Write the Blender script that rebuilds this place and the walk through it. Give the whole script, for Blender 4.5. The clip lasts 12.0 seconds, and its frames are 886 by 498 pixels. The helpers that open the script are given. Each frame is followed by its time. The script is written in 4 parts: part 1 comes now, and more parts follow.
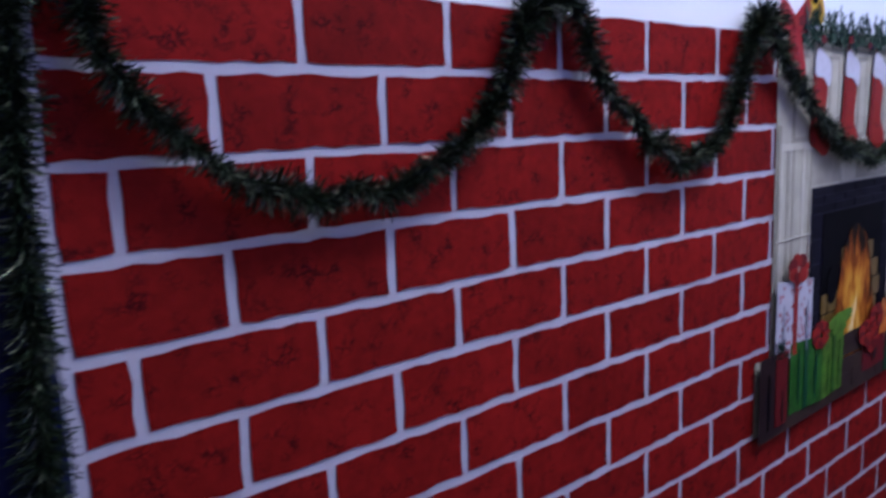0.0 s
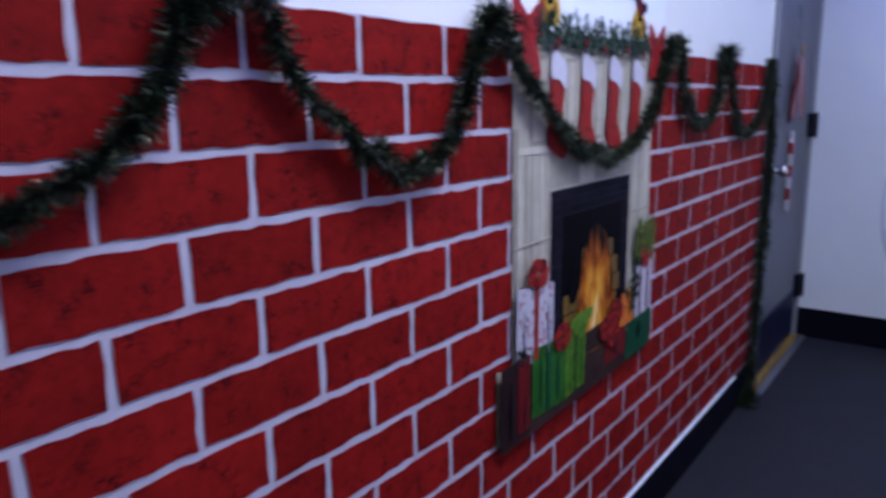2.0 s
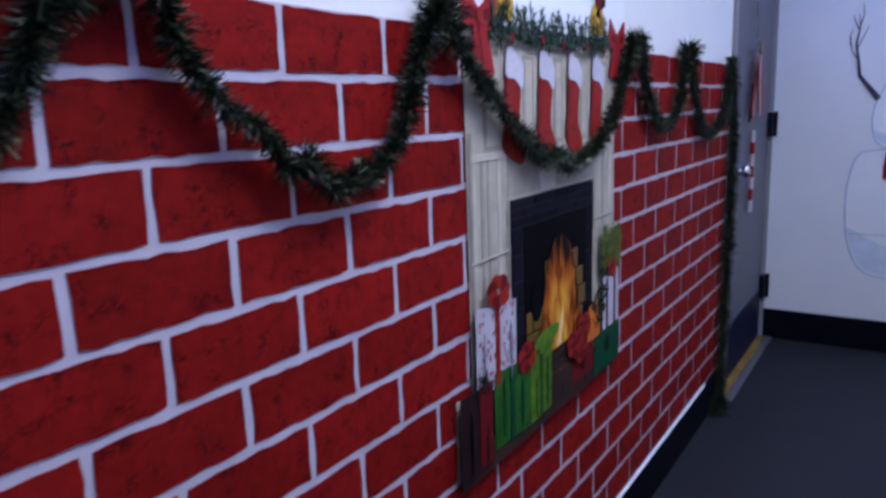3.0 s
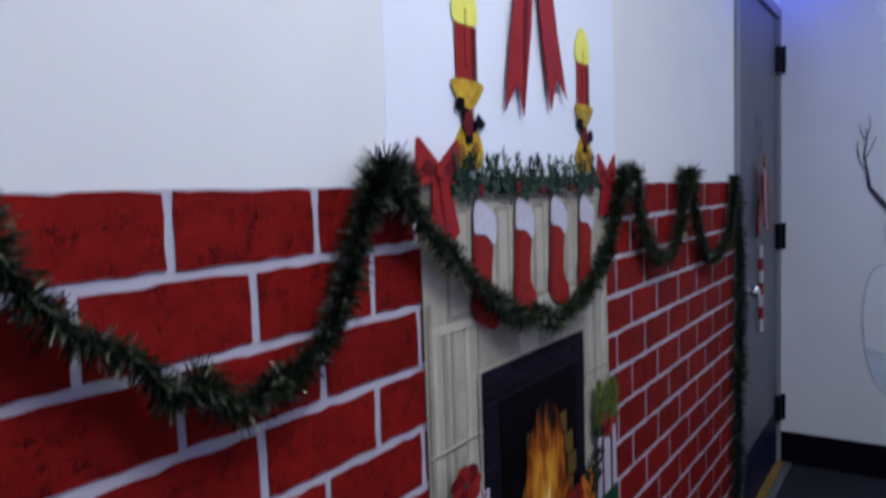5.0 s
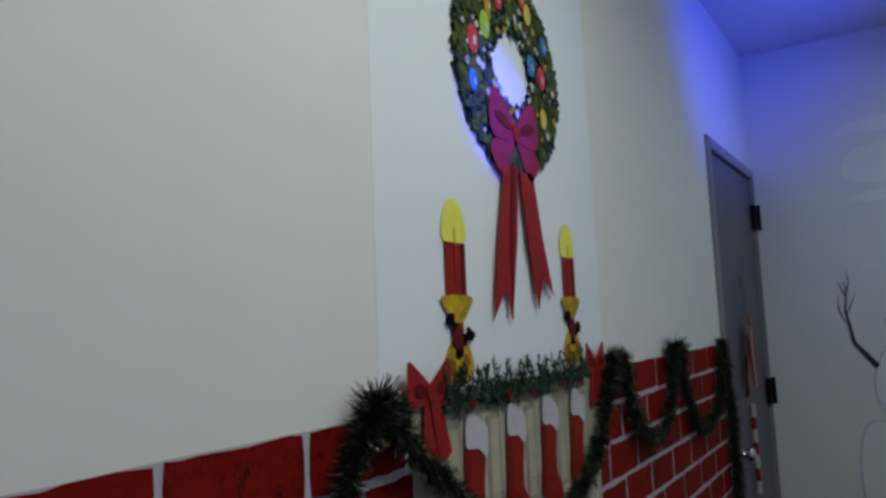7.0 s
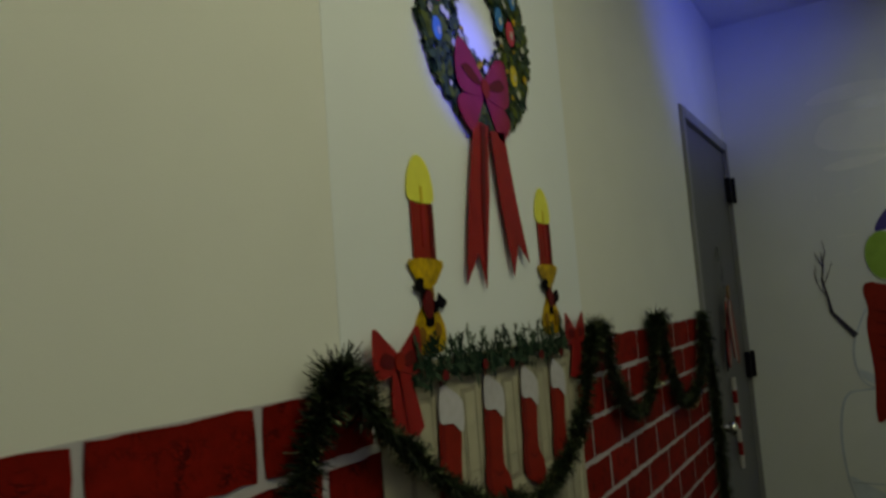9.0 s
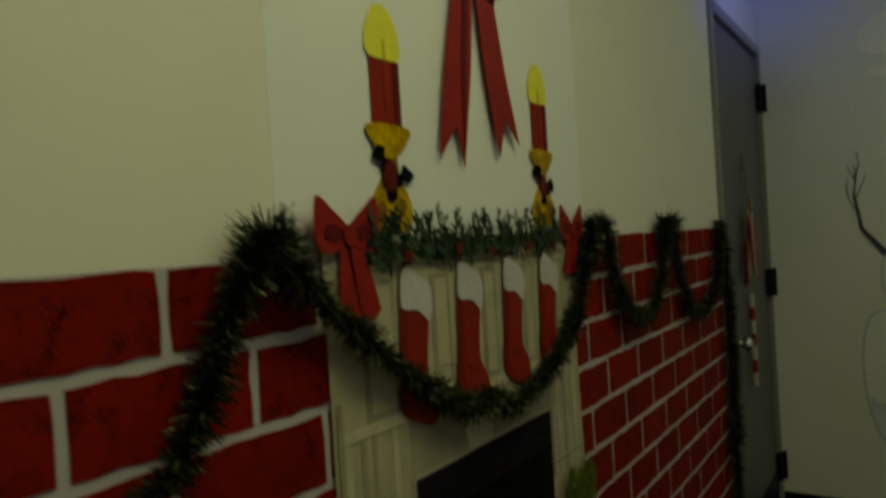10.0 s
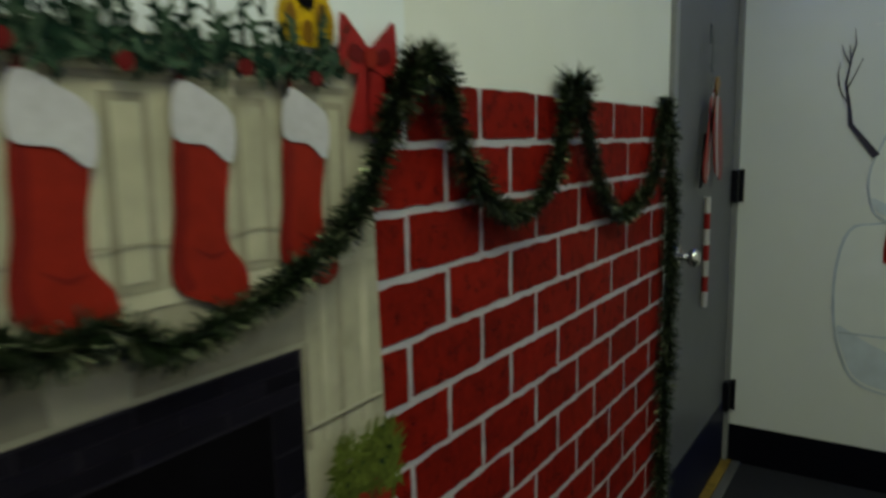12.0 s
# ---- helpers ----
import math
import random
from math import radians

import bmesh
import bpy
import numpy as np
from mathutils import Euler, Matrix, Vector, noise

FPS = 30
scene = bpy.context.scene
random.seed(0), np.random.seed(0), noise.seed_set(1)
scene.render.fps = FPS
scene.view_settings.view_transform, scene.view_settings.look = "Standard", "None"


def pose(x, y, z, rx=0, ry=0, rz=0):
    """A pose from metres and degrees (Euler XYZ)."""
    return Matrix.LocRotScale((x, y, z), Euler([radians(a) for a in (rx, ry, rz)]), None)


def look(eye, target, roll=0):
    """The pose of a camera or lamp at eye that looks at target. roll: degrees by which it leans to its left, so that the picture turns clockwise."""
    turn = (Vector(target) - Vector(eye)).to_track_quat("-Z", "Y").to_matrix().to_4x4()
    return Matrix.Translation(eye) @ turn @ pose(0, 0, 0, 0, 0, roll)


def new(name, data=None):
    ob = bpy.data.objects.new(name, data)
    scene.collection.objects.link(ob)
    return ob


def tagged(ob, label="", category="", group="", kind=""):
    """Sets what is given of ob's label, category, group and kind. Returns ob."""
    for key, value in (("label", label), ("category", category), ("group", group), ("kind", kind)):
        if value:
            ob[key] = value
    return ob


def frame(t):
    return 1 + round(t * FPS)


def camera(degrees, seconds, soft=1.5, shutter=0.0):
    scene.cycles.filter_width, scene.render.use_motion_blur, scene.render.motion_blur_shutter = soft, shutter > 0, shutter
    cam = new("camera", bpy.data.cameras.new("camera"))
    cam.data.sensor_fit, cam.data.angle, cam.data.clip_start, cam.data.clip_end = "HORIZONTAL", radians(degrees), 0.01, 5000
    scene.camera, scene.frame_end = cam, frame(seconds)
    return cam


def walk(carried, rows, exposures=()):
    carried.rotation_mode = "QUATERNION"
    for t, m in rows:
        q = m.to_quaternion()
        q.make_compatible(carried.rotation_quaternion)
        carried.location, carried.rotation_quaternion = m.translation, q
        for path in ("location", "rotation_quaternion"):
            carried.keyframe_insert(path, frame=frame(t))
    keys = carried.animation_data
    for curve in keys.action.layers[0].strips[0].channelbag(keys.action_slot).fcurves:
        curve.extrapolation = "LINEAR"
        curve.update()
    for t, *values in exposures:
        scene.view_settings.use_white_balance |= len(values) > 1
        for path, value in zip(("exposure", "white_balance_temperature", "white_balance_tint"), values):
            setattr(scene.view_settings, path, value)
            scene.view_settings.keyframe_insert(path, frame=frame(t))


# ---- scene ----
cam = camera(63.6, 12.0, soft=3.0, shutter=0.9)
ROWS = [
    (0.0, -0.361, -0.692, 1.215, -38.30, -9.23, 2.53),
    (0.5, -0.322, -0.713, 1.230, -39.08, -8.88, 2.02),
    (1.0, -0.265, -0.751, 1.238, -40.20, -9.37, 1.67),
    (1.5, -0.207, -0.736, 1.246, -46.64, -10.72, 0.85),
    (2.0, -0.155, -0.696, 1.252, -53.37, -11.63, 0.92),
    (2.5, -0.104, -0.661, 1.237, -56.40, -11.95, 1.88),
    (4.5, 0.161, -0.610, 1.319, -55.41, -6.55, 2.06),
    (5.0, 0.175, -0.598, 1.356, -55.80, -4.31, 1.95),
    (5.5, 0.176, -0.606, 1.387, -56.42, -1.24, 2.61),
    (6.0, 0.175, -0.609, 1.416, -56.70, 1.31, 3.19),
    (6.5, 0.165, -0.612, 1.456, -56.29, 3.59, 2.57),
    (7.0, 0.163, -0.606, 1.488, -56.78, 5.96, 2.48),
    (9.0, 0.245, -0.565, 1.450, -58.59, 5.19, 4.34),
    (9.5, 0.326, -0.554, 1.418, -58.11, 2.20, 3.89),
    (10.0, 0.393, -0.562, 1.377, -56.54, -0.55, 3.57),
    (10.5, 0.488, -0.583, 1.339, -56.27, -3.35, 3.27),
    (11.0, 0.649, -0.578, 1.300, -58.81, -5.48, 1.56),
    (11.5, 0.839, -0.543, 1.305, -57.46, -7.35, 0.50),
    (12.0, 0.990, -0.553, 1.288, -57.08, -8.42, 1.08),
]
# seconds, stops, kelvin, tint
EXPOSURES = [
    (0.0, 0.2, 4750, 24), (2.5, 0.25, 4750, 22), (4.5, -0.08, 5100, 16), (5.5, -0.45, 5300, 9), (6.5, -0.94, 5700, -1),
    (7.0, -1.15, 5800, -4), (9.0, -1.82, 8800, -24), (9.5, -1.84, 12000, -36), (10.5, -1.6, 14000, -34), (11.0, -1.3, 13500, -34), (11.5, -0.92, 9200, -30), (12.0, -0.62, 7200, -26),
]
walk(cam, [(t, pose(x, y, z, 90 + pitch, roll, yaw)) for t, x, y, z, yaw, pitch, roll in ROWS], EXPOSURES)

# ---- light ----
ROOM_W, ROOM_E, ROOM_S, CEIL = -2.2, 3.902, -2.3, 2.745
world = bpy.data.worlds.new("world")
world.use_nodes = True
world.node_tree.nodes["Background"].inputs[0].default_value = (0.5, 0.55, 0.7, 1)
world.node_tree.nodes["Background"].inputs[1].default_value = 0.05
scene.world = world


def area_lamp(name, eye, target, sx, sy, watts, colour):
    data = bpy.data.lights.new(name, "AREA")
    data.shape, data.size, data.size_y, data.energy, data.color = "RECTANGLE", sx, sy, watts, colour
    ob = new(name, data)
    ob.matrix_world = look(eye, target)
    return ob


def spot_lamp(name, eye, target, degrees, watts, colour, blend=0.6, radius=0.03):
    data = bpy.data.lights.new(name, "SPOT")
    data.spot_size, data.spot_blend, data.energy, data.color, data.shadow_soft_size = radians(degrees), blend, watts, colour, radius
    ob = new(name, data)
    ob.matrix_world = look(eye, target)
    return ob


LAMP_A = (0.85, -0.9)
LAMP_B = (2.9, -1.35)
area_lamp("ceiling_lamp_light", (*LAMP_A, CEIL - 0.07), (*LAMP_A, 0), 1.1, 0.5, 30, (1.0, 0.91, 0.76))
area_lamp("ceiling_lamp_light", (*LAMP_B, CEIL - 0.07), (*LAMP_B, 0), 1.1, 0.5, 7.2, (0.90, 0.95, 1.0))
# the blue party light that washes the far upper corner, and its small beam on the wreath
spot_lamp("blue_party_light", (2.9, -1.05, 2.15), (3.3, 0, 2.72), 92, 92, (0.02, 0.05, 1.0), 1.0)
spot_lamp("blue_beam_light", (0.2, -1.9, 2.3), (1.300, 0, 1.875), 7.0, 1300, (0.06, 0.06, 1.0), 0.9)


spot_lamp("blue_party_light", (0.2, -1.9, 2.3), (0.75, 0, 1.1), 95, 13, (0.10, 0.04, 1.0), 1.0)


# ---- materials ----
def material(name, base, rough=0.6, metal=0.0, vary=0.12, scale=30.0, bump=0.0, bscale=200.0, tint=0.0, island=0.0, coat=0.0, spec=0.16):
    """A principled surface with colour variation at two scales and a fine relief."""
    m = bpy.data.materials.new(name)
    m.use_nodes = True
    nt = m.node_tree
    n, l = nt.nodes, nt.links
    b = n["Principled BSDF"]
    b.inputs["Roughness"].default_value, b.inputs["Metallic"].default_value = rough, metal
    b.inputs["Coat Weight"].default_value = coat
    b.inputs["Specular IOR Level"].default_value = spec
    geo = n.new("ShaderNodeNewGeometry")
    big, fine = n.new("ShaderNodeTexNoise"), n.new("ShaderNodeTexNoise")
    big.inputs["Scale"].default_value, fine.inputs["Scale"].default_value = scale / 6, scale
    big.inputs["Detail"].default_value = fine.inputs["Detail"].default_value = 4
    add = n.new("ShaderNodeMath")
    add.operation = "ADD"
    for t in (big, fine):
        l.new(geo.outputs["Position"], t.inputs["Vector"])
    l.new(big.outputs[0], add.inputs[0])
    l.new(fine.outputs[0], add.inputs[1])
    last = add
    if tint or island:
        mul = n.new("ShaderNodeMath")
        mul.operation = "MULTIPLY_ADD"
        if island:
            l.new(geo.outputs["Random Per Island"], mul.inputs[0])
        else:
            l.new(n.new("ShaderNodeObjectInfo").outputs["Random"], mul.inputs[0])
        mul.inputs[1].default_value = (tint or island) * 2
        l.new(add.outputs[0], mul.inputs[2])
        last = mul
    ramp = n.new("ShaderNodeMapRange")
    ramp.inputs["From Min"].default_value, ramp.inputs["From Max"].default_value = 0.6, 1.4 + 2 * (tint or island)
    ramp.inputs["To Min"].default_value, ramp.inputs["To Max"].default_value = 1 - vary, 1 + vary
    l.new(last.outputs[0], ramp.inputs["Value"])
    mix = n.new("ShaderNodeVectorMath")
    mix.operation = "SCALE"
    mix.inputs[0].default_value = base
    l.new(ramp.outputs[0], mix.inputs["Scale"])
    l.new(mix.outputs[0], b.inputs["Base Color"])
    if bump:
        rel, bm = n.new("ShaderNodeTexNoise"), n.new("ShaderNodeBump")
        rel.inputs["Scale"].default_value = bscale
        bm.inputs["Strength"].default_value, bm.inputs["Distance"].default_value = bump, 0.002
        l.new(geo.outputs["Position"], rel.inputs["Vector"])
        l.new(rel.outputs[0], bm.inputs["Height"])
        l.new(bm.outputs[0], b.inputs["Normal"])
    return m


def brick_material():
    """Printed red brick: blotchy red with fine black cracks and pits, on slightly glossy vinyl."""
    m = material("printed_brick", (0.174, 0.0066, 0.0045), 0.6, 0, 0.45, 60, 0.2, 9, tint=0.2, spec=0.06)
    n, l = m.node_tree.nodes, m.node_tree.links
    b = n["Principled BSDF"]
    old = b.inputs["Base Color"].links[0].from_socket
    geo = n.new("ShaderNodeNewGeometry")
    warp = n.new("ShaderNodeTexNoise")
    warp.inputs["Scale"].default_value = 45
    sc = n.new("ShaderNodeVectorMath")
    sc.operation = "MULTIPLY_ADD"
    sc.inputs[1].default_value = (0.07, 0.07, 0.07)
    vor = n.new("ShaderNodeTexVoronoi")
    vor.feature = "DISTANCE_TO_EDGE"
    vor.inputs["Scale"].default_value = 58
    l.new(geo.outputs["Position"], warp.inputs["Vector"])
    l.new(warp.outputs["Color"], sc.inputs[0])
    l.new(geo.outputs["Position"], sc.inputs[2])
    l.new(sc.outputs[0], vor.inputs["Vector"])
    crack = n.new("ShaderNodeMapRange")
    crack.inputs["From Min"].default_value, crack.inputs["From Max"].default_value = 0.0, 0.17
    crack.inputs["To Min"].default_value, crack.inputs["To Max"].default_value = 1.0, 0.0
    l.new(vor.outputs["Distance"], crack.inputs["Value"])
    patch = n.new("ShaderNodeTexNoise")
    patch.inputs["Scale"].default_value, patch.inputs["Detail"].default_value = 34, 8
    l.new(geo.outputs["Position"], patch.inputs["Vector"])
    where = n.new("ShaderNodeMapRange")
    where.inputs["From Min"].default_value, where.inputs["From Max"].default_value = 0.50, 0.64
    l.new(patch.outputs[0], where.inputs["Value"])
    mul = n.new("ShaderNodeMath")
    mul.operation = "MULTIPLY"
    l.new(crack.outputs[0], mul.inputs[0])
    l.new(where.outputs[0], mul.inputs[1])
    mix = n.new("ShaderNodeMix")
    mix.data_type = "RGBA"
    l.new(mul.outputs[0], mix.inputs[0])
    l.new(old, mix.inputs[6])
    mix.inputs[7].default_value = (0.036, 0.002, 0.003, 1)
    l.new(mix.outputs[2], b.inputs["Base Color"])
    return m


def fire_material():
    """A photo-like print of a log fire: heat falls off from the hearth's middle, broken up by stretched noise."""
    m = bpy.data.materials.new("printed_log_fire")
    m.use_nodes = True
    n, l = m.node_tree.nodes, m.node_tree.links
    b = n["Principled BSDF"]
    b.inputs["Roughness"].default_value, b.inputs["Specular IOR Level"].default_value = 0.6, 0.05
    geo, sep = n.new("ShaderNodeNewGeometry"), n.new("ShaderNodeSeparateXYZ")
    l.new(geo.outputs["Position"], sep.inputs[0])

    def calc(op, a, c):
        q = n.new("ShaderNodeMath")
        q.operation = op
        for i, v in enumerate((a, c)):
            if isinstance(v, (int, float)):
                q.inputs[i].default_value = v
            else:
                l.new(v, q.inputs[i])
        return q.outputs[0]
    stretch = n.new("ShaderNodeVectorMath")
    stretch.operation = "MULTIPLY"
    stretch.inputs[1].default_value = (34, 1, 11)
    l.new(geo.outputs["Position"], stretch.inputs[0])
    tex = n.new("ShaderNodeTexNoise")
    tex.inputs["Scale"].default_value, tex.inputs["Detail"].default_value, tex.inputs["Distortion"].default_value = 1.0, 5, 0.8
    l.new(stretch.outputs[0], tex.inputs["Vector"])
    dx = calc("DIVIDE", calc("SUBTRACT", sep.outputs["X"], 1.345), 0.120)
    dz = calc("DIVIDE", calc("SUBTRACT", sep.outputs["Z"], 0.770), 0.21)
    heat = calc("SUBTRACT", 1.0, calc("POWER", calc("ADD", calc("MULTIPLY", dx, dx), calc("MULTIPLY", dz, dz)), 0.5))
    heat = calc("ADD", heat, calc("MULTIPLY", calc("SUBTRACT", tex.outputs[0], 0.5), 1.5))
    ramp = n.new("ShaderNodeValToRGB")
    stops = ((0.0, (0.003, 0.0025, 0.004)), (0.14, (0.02, 0.010, 0.004)), (0.34, (0.20, 0.045, 0.005)), (0.58, (0.46, 0.17, 0.010)), (0.82, (0.62, 0.33, 0.025)), (1.0, (0.80, 0.62, 0.30)))
    while len(ramp.color_ramp.elements) < len(stops):
        ramp.color_ramp.elements.new(0.5)
    for e, (at, c) in zip(ramp.color_ramp.elements, stops):
        e.position, e.color = at, (*c, 1)
    l.new(heat, ramp.inputs[0])
    l.new(ramp.outputs[0], b.inputs["Base Color"])
    return m


FIRE = fire_material()
WHITE = material("white_wall_paint", (0.74, 0.74, 0.73), 0.55, 0, 0.04, 5, 0.05, 260)
GLOSSY_WHITE = material("glossy_white_wall_film", (0.72, 0.73, 0.74), 0.16, 0, 0.03, 6, 0.12, 5, spec=0.5)
PAPER = material("bright_white_paper", (0.77, 0.80, 0.87), 0.5, 0, 0.02, 6, 0.06, 20)
CEILING = material("ceiling_paint", (0.66, 0.66, 0.68), 0.8, 0, 0.05, 12, 0.2, 150)
FLOOR = material("dark_grey_floor", (0.022, 0.022, 0.027), 0.6, 0, 0.18, 40, 0.1, 200, spec=0.1)
NAVY = material("navy_rubber_base", (0.003, 0.003, 0.007), 0.6, 0, 0.15, 20, spec=0.06)
KICK = material("dark_navy_kick_plate", (0.005, 0.006, 0.026), 0.5, 0, 0.15, 20)
NAVY_PAINT = material("navy_paint", (0.006, 0.008, 0.055), 0.45, 0, 0.1, 20)
DOOR_GREY = material("grey_door_paint", (0.115, 0.115, 0.135), 0.42, 0, 0.06, 14, 0.1, 160)
FRAME_GREY = material("light_grey_frame_paint", (0.24, 0.24, 0.26), 0.4, 0, 0.05, 14)
HINGE = material("dark_hinge_metal", (0.012, 0.012, 0.02), 0.4, 0.6, 0.1, 60)
CHROME = material("satin_chrome", (0.62, 0.61, 0.58), 0.2, 1.0, 0.05, 60)
WOOD = material("dark_brown_wood", (0.06, 0.035, 0.02), 0.6, 0, 0.3, 30)
TAN = material("tan_wood_edge", (0.30, 0.20, 0.11), 0.6, 0, 0.15, 40)
YELLOW = material("worn_yellow_paint", (0.20, 0.13, 0.03), 0.6, 0, 0.45, 30)
METAL_STRIP = material("aluminium_strip", (0.5, 0.5, 0.52), 0.35, 0.9, 0.1, 60)
MORTAR = material("printed_mortar", (0.46, 0.44, 0.50), 0.5, 0, 0.07, 25, 0.3, 7)
BRICK = brick_material()
CREAM = material("printed_cream_mantel", (0.40, 0.37, 0.29), 0.5, 0, 0.24, 26, 0.25, 8)
CREAM_DARK = material("printed_mantel_moulding", (0.29, 0.265, 0.21), 0.5, 0, 0.26, 30, 0.25, 8)
CREAM_LIGHT = material("printed_mantel_highlight", (0.45, 0.42, 0.335), 0.5, 0, 0.2, 30, 0.25, 8)
STONE = material("printed_firebox_stone", (0.0075, 0.0065, 0.012), 0.6, 0, 0.5, 30, 0.2, 8, tint=0.3, spec=0.04)
SOOT = material("printed_black_soot", (0.003, 0.0025, 0.004), 0.6, 0, 0.3, 30, 0.2, 8, spec=0.03)
STONE_JOINT = material("printed_firebox_mortar", (0.022, 0.019, 0.029), 0.6, 0, 0.4, 30, spec=0.04)
BACKBRICK = material("printed_firelit_brick", (0.10, 0.060, 0.010), 0.4, 0, 0.45, 40, tint=0.3)
FIRE_ORANGE = material("printed_fire_orange", (0.46, 0.13, 0.012), 0.4, 0, 0.4, 45)
RED = material("printed_red_cloth", (0.22, 0.012, 0.007), 0.55, 0, 0.22, 40, 0.15, 10)
RED_DARK = material("printed_dark_red_fold", (0.10, 0.003, 0.005), 0.55, 0, 0.22, 40)
RED_FOLD = material("printed_stocking_shade", (0.155, 0.007, 0.006), 0.55, 0, 0.25, 40)
RIBBON = material("printed_red_ribbon", (0.25, 0.011, 0.013), 0.5, 0, 0.25, 30)
# red bow ribbon with the blue beam's magenta cast put into its colour
RIBBON_BOW = material("red_ribbon_with_blue_light", (0.25, 0.010, 0.045), 0.5, 0, 0.25, 30)
OLIVE = material("printed_olive_leaves", (0.085, 0.105, 0.022), 0.6, 0, 0.7, 60, island=0.5, spec=0.05)
GIFT_PLAID = material("printed_grey_plaid_wrap", (0.20, 0.19, 0.23), 0.5, 0, 0.35, 50)
CUFF = material("printed_white_fur", (0.50, 0.48, 0.545), 0.5, 0, 0.14, 70, 0.2, 60)
GOLD = material("printed_gold", (0.42, 0.27, 0.01), 0.4, 0, 0.85, 90)
GOLD_DARK = material("printed_gold_shade", (0.20, 0.10, 0.012), 0.35, 0, 0.4, 60)
FLAME = material("printed_candle_flame", (0.76, 0.74, 0.12), 0.5, 0, 0.08, 40)
HOLLY = material("printed_evergreen", (0.009, 0.021, 0.014), 0.6, 0, 0.7, 60, island=0.5, spec=0.05)
HOLLY_LIGHT = material("printed_evergreen_light", (0.035, 0.060, 0.038), 0.6, 0, 0.7, 60, island=0.5)
GIFT_GREEN = material("printed_green_wrap", (0.022, 0.085, 0.008), 0.5, 0, 0.6, 60)
GIFT_LIME = material("printed_lime_wrap", (0.075, 0.16, 0.010), 0.5, 0, 0.6, 60)
GIFT_DEEP = material("printed_deep_green_wrap", (0.006, 0.045, 0.018), 0.4, 0, 0.3, 30)
GIFT_BROWN = material("printed_brown_wrap", (0.016, 0.006, 0.007), 0.55, 0, 0.35, 40)
GIFT_WHITE = material("printed_white_wrap", (0.44, 0.42, 0.47), 0.5, 0, 0.1, 40)
HEARTH = material("printed_brown_hearth", (0.030, 0.016, 0.012), 0.55, 0, 0.45, 25)
PATTERN = material("printed_small_pattern", (0.30, 0.10, 0.11), 0.4, 0, 0.4, 60)
BLUE_BALL = material("printed_blue_ornament", (0.03, 0.16, 0.45), 0.3, 0, 0.3, 60)
LIME_BALL = material("printed_lime_ornament", (0.30, 0.50, 0.03), 0.3, 0, 0.3, 60)
YELLOW_BALL = material("printed_yellow_ornament", (0.62, 0.48, 0.04), 0.3, 0, 0.3, 60)
RED_BALL = material("printed_red_ornament", (0.48, 0.02, 0.04), 0.3, 0, 0.3, 60)
SILVER_BALL = material("printed_silver_bead", (0.5, 0.5, 0.45), 0.3, 0, 0.3, 60)
NEEDLE = material("tinsel_needle_green", (0.0095, 0.0165, 0.0065), 0.4, 0, 0.75, 80, island=0.8, spec=0.2)
# pale needles: light tips, and glints put into the colour
NEEDLE_PALE = material("tinsel_needle_pale_tip_and_glint", (0.19, 0.21, 0.13), 0.25, 0.3, 0.5, 80, island=0.8)
CORE = material("garland_wire_core", (0.008, 0.016, 0.008), 0.7, 0, 0.2, 60)
SNOW_LINE = material("snowman_blue_grey_outline", (0.47, 0.52, 0.62), 0.5, 0, 0.25, 14)
SNOW = material("snowman_white_fill", (0.73, 0.745, 0.765), 0.3, 0, 0.05, 9)
SNOW_SHADE = material("snowman_pale_blue_shading", (0.56, 0.61, 0.70), 0.35, 0, 0.14, 16)
TWIG = material("painted_branch", (0.05, 0.045, 0.075), 0.5, 0, 0.3, 50)
# pale colour painted for reflections and glints on the end wall's glossy film
REFLECT_PALE = material("painted_pale_reflection", (0.765, 0.765, 0.755), 0.3, 0, 0.06, 10)
EARMUFF = material("painted_lime_earmuff", (0.26, 0.40, 0.07), 0.5, 0, 0.15, 30)
HAT = material("painted_purple_hat", (0.06, 0.045, 0.22), 0.5, 0, 0.15, 30)
CANE_WHITE = material("candy_cane_white_foil", (0.42, 0.40, 0.42), 0.35, 0, 0.1, 60)
CANE_RED = material("candy_cane_red_foil", (0.20, 0.012, 0.014), 0.35, 0, 0.15, 60)
LAMP_WHITE = material("lamp_housing_white", (0.75, 0.75, 0.75), 0.4, 0, 0.03, 20)
GLOW = bpy.data.materials.new("lamp_diffuser_glow")
GLOW.use_nodes = True
GLOW.node_tree.nodes["Principled BSDF"].inputs["Emission Color"].default_value = (1, 0.97, 0.92, 1)
GLOW.node_tree.nodes["Principled BSDF"].inputs["Emission Strength"].default_value = 4.0


# ---- builders ----
def part(name, bm, mat, parent=None, label=""):
    me = bpy.data.meshes.new(name)
    bm.to_mesh(me)
    bm.free()
    me.materials.append(mat)
    ob = new(name, me)
    ob.parent = parent
    if label:
        tagged(ob, label)
    return ob


def holder(name, x, y, z, label, category, group="", kind=""):
    ob = new(name)
    ob.location = (x, y, z)
    ob.empty_display_size = 0.05
    return tagged(ob, label, category, group, kind)


def keep(ob, parent):
    """Hang ob, built in world places, under a parent that stands elsewhere."""
    ob.parent = parent
    ob.matrix_parent_inverse = Matrix.Translation(-parent.location)
    return ob


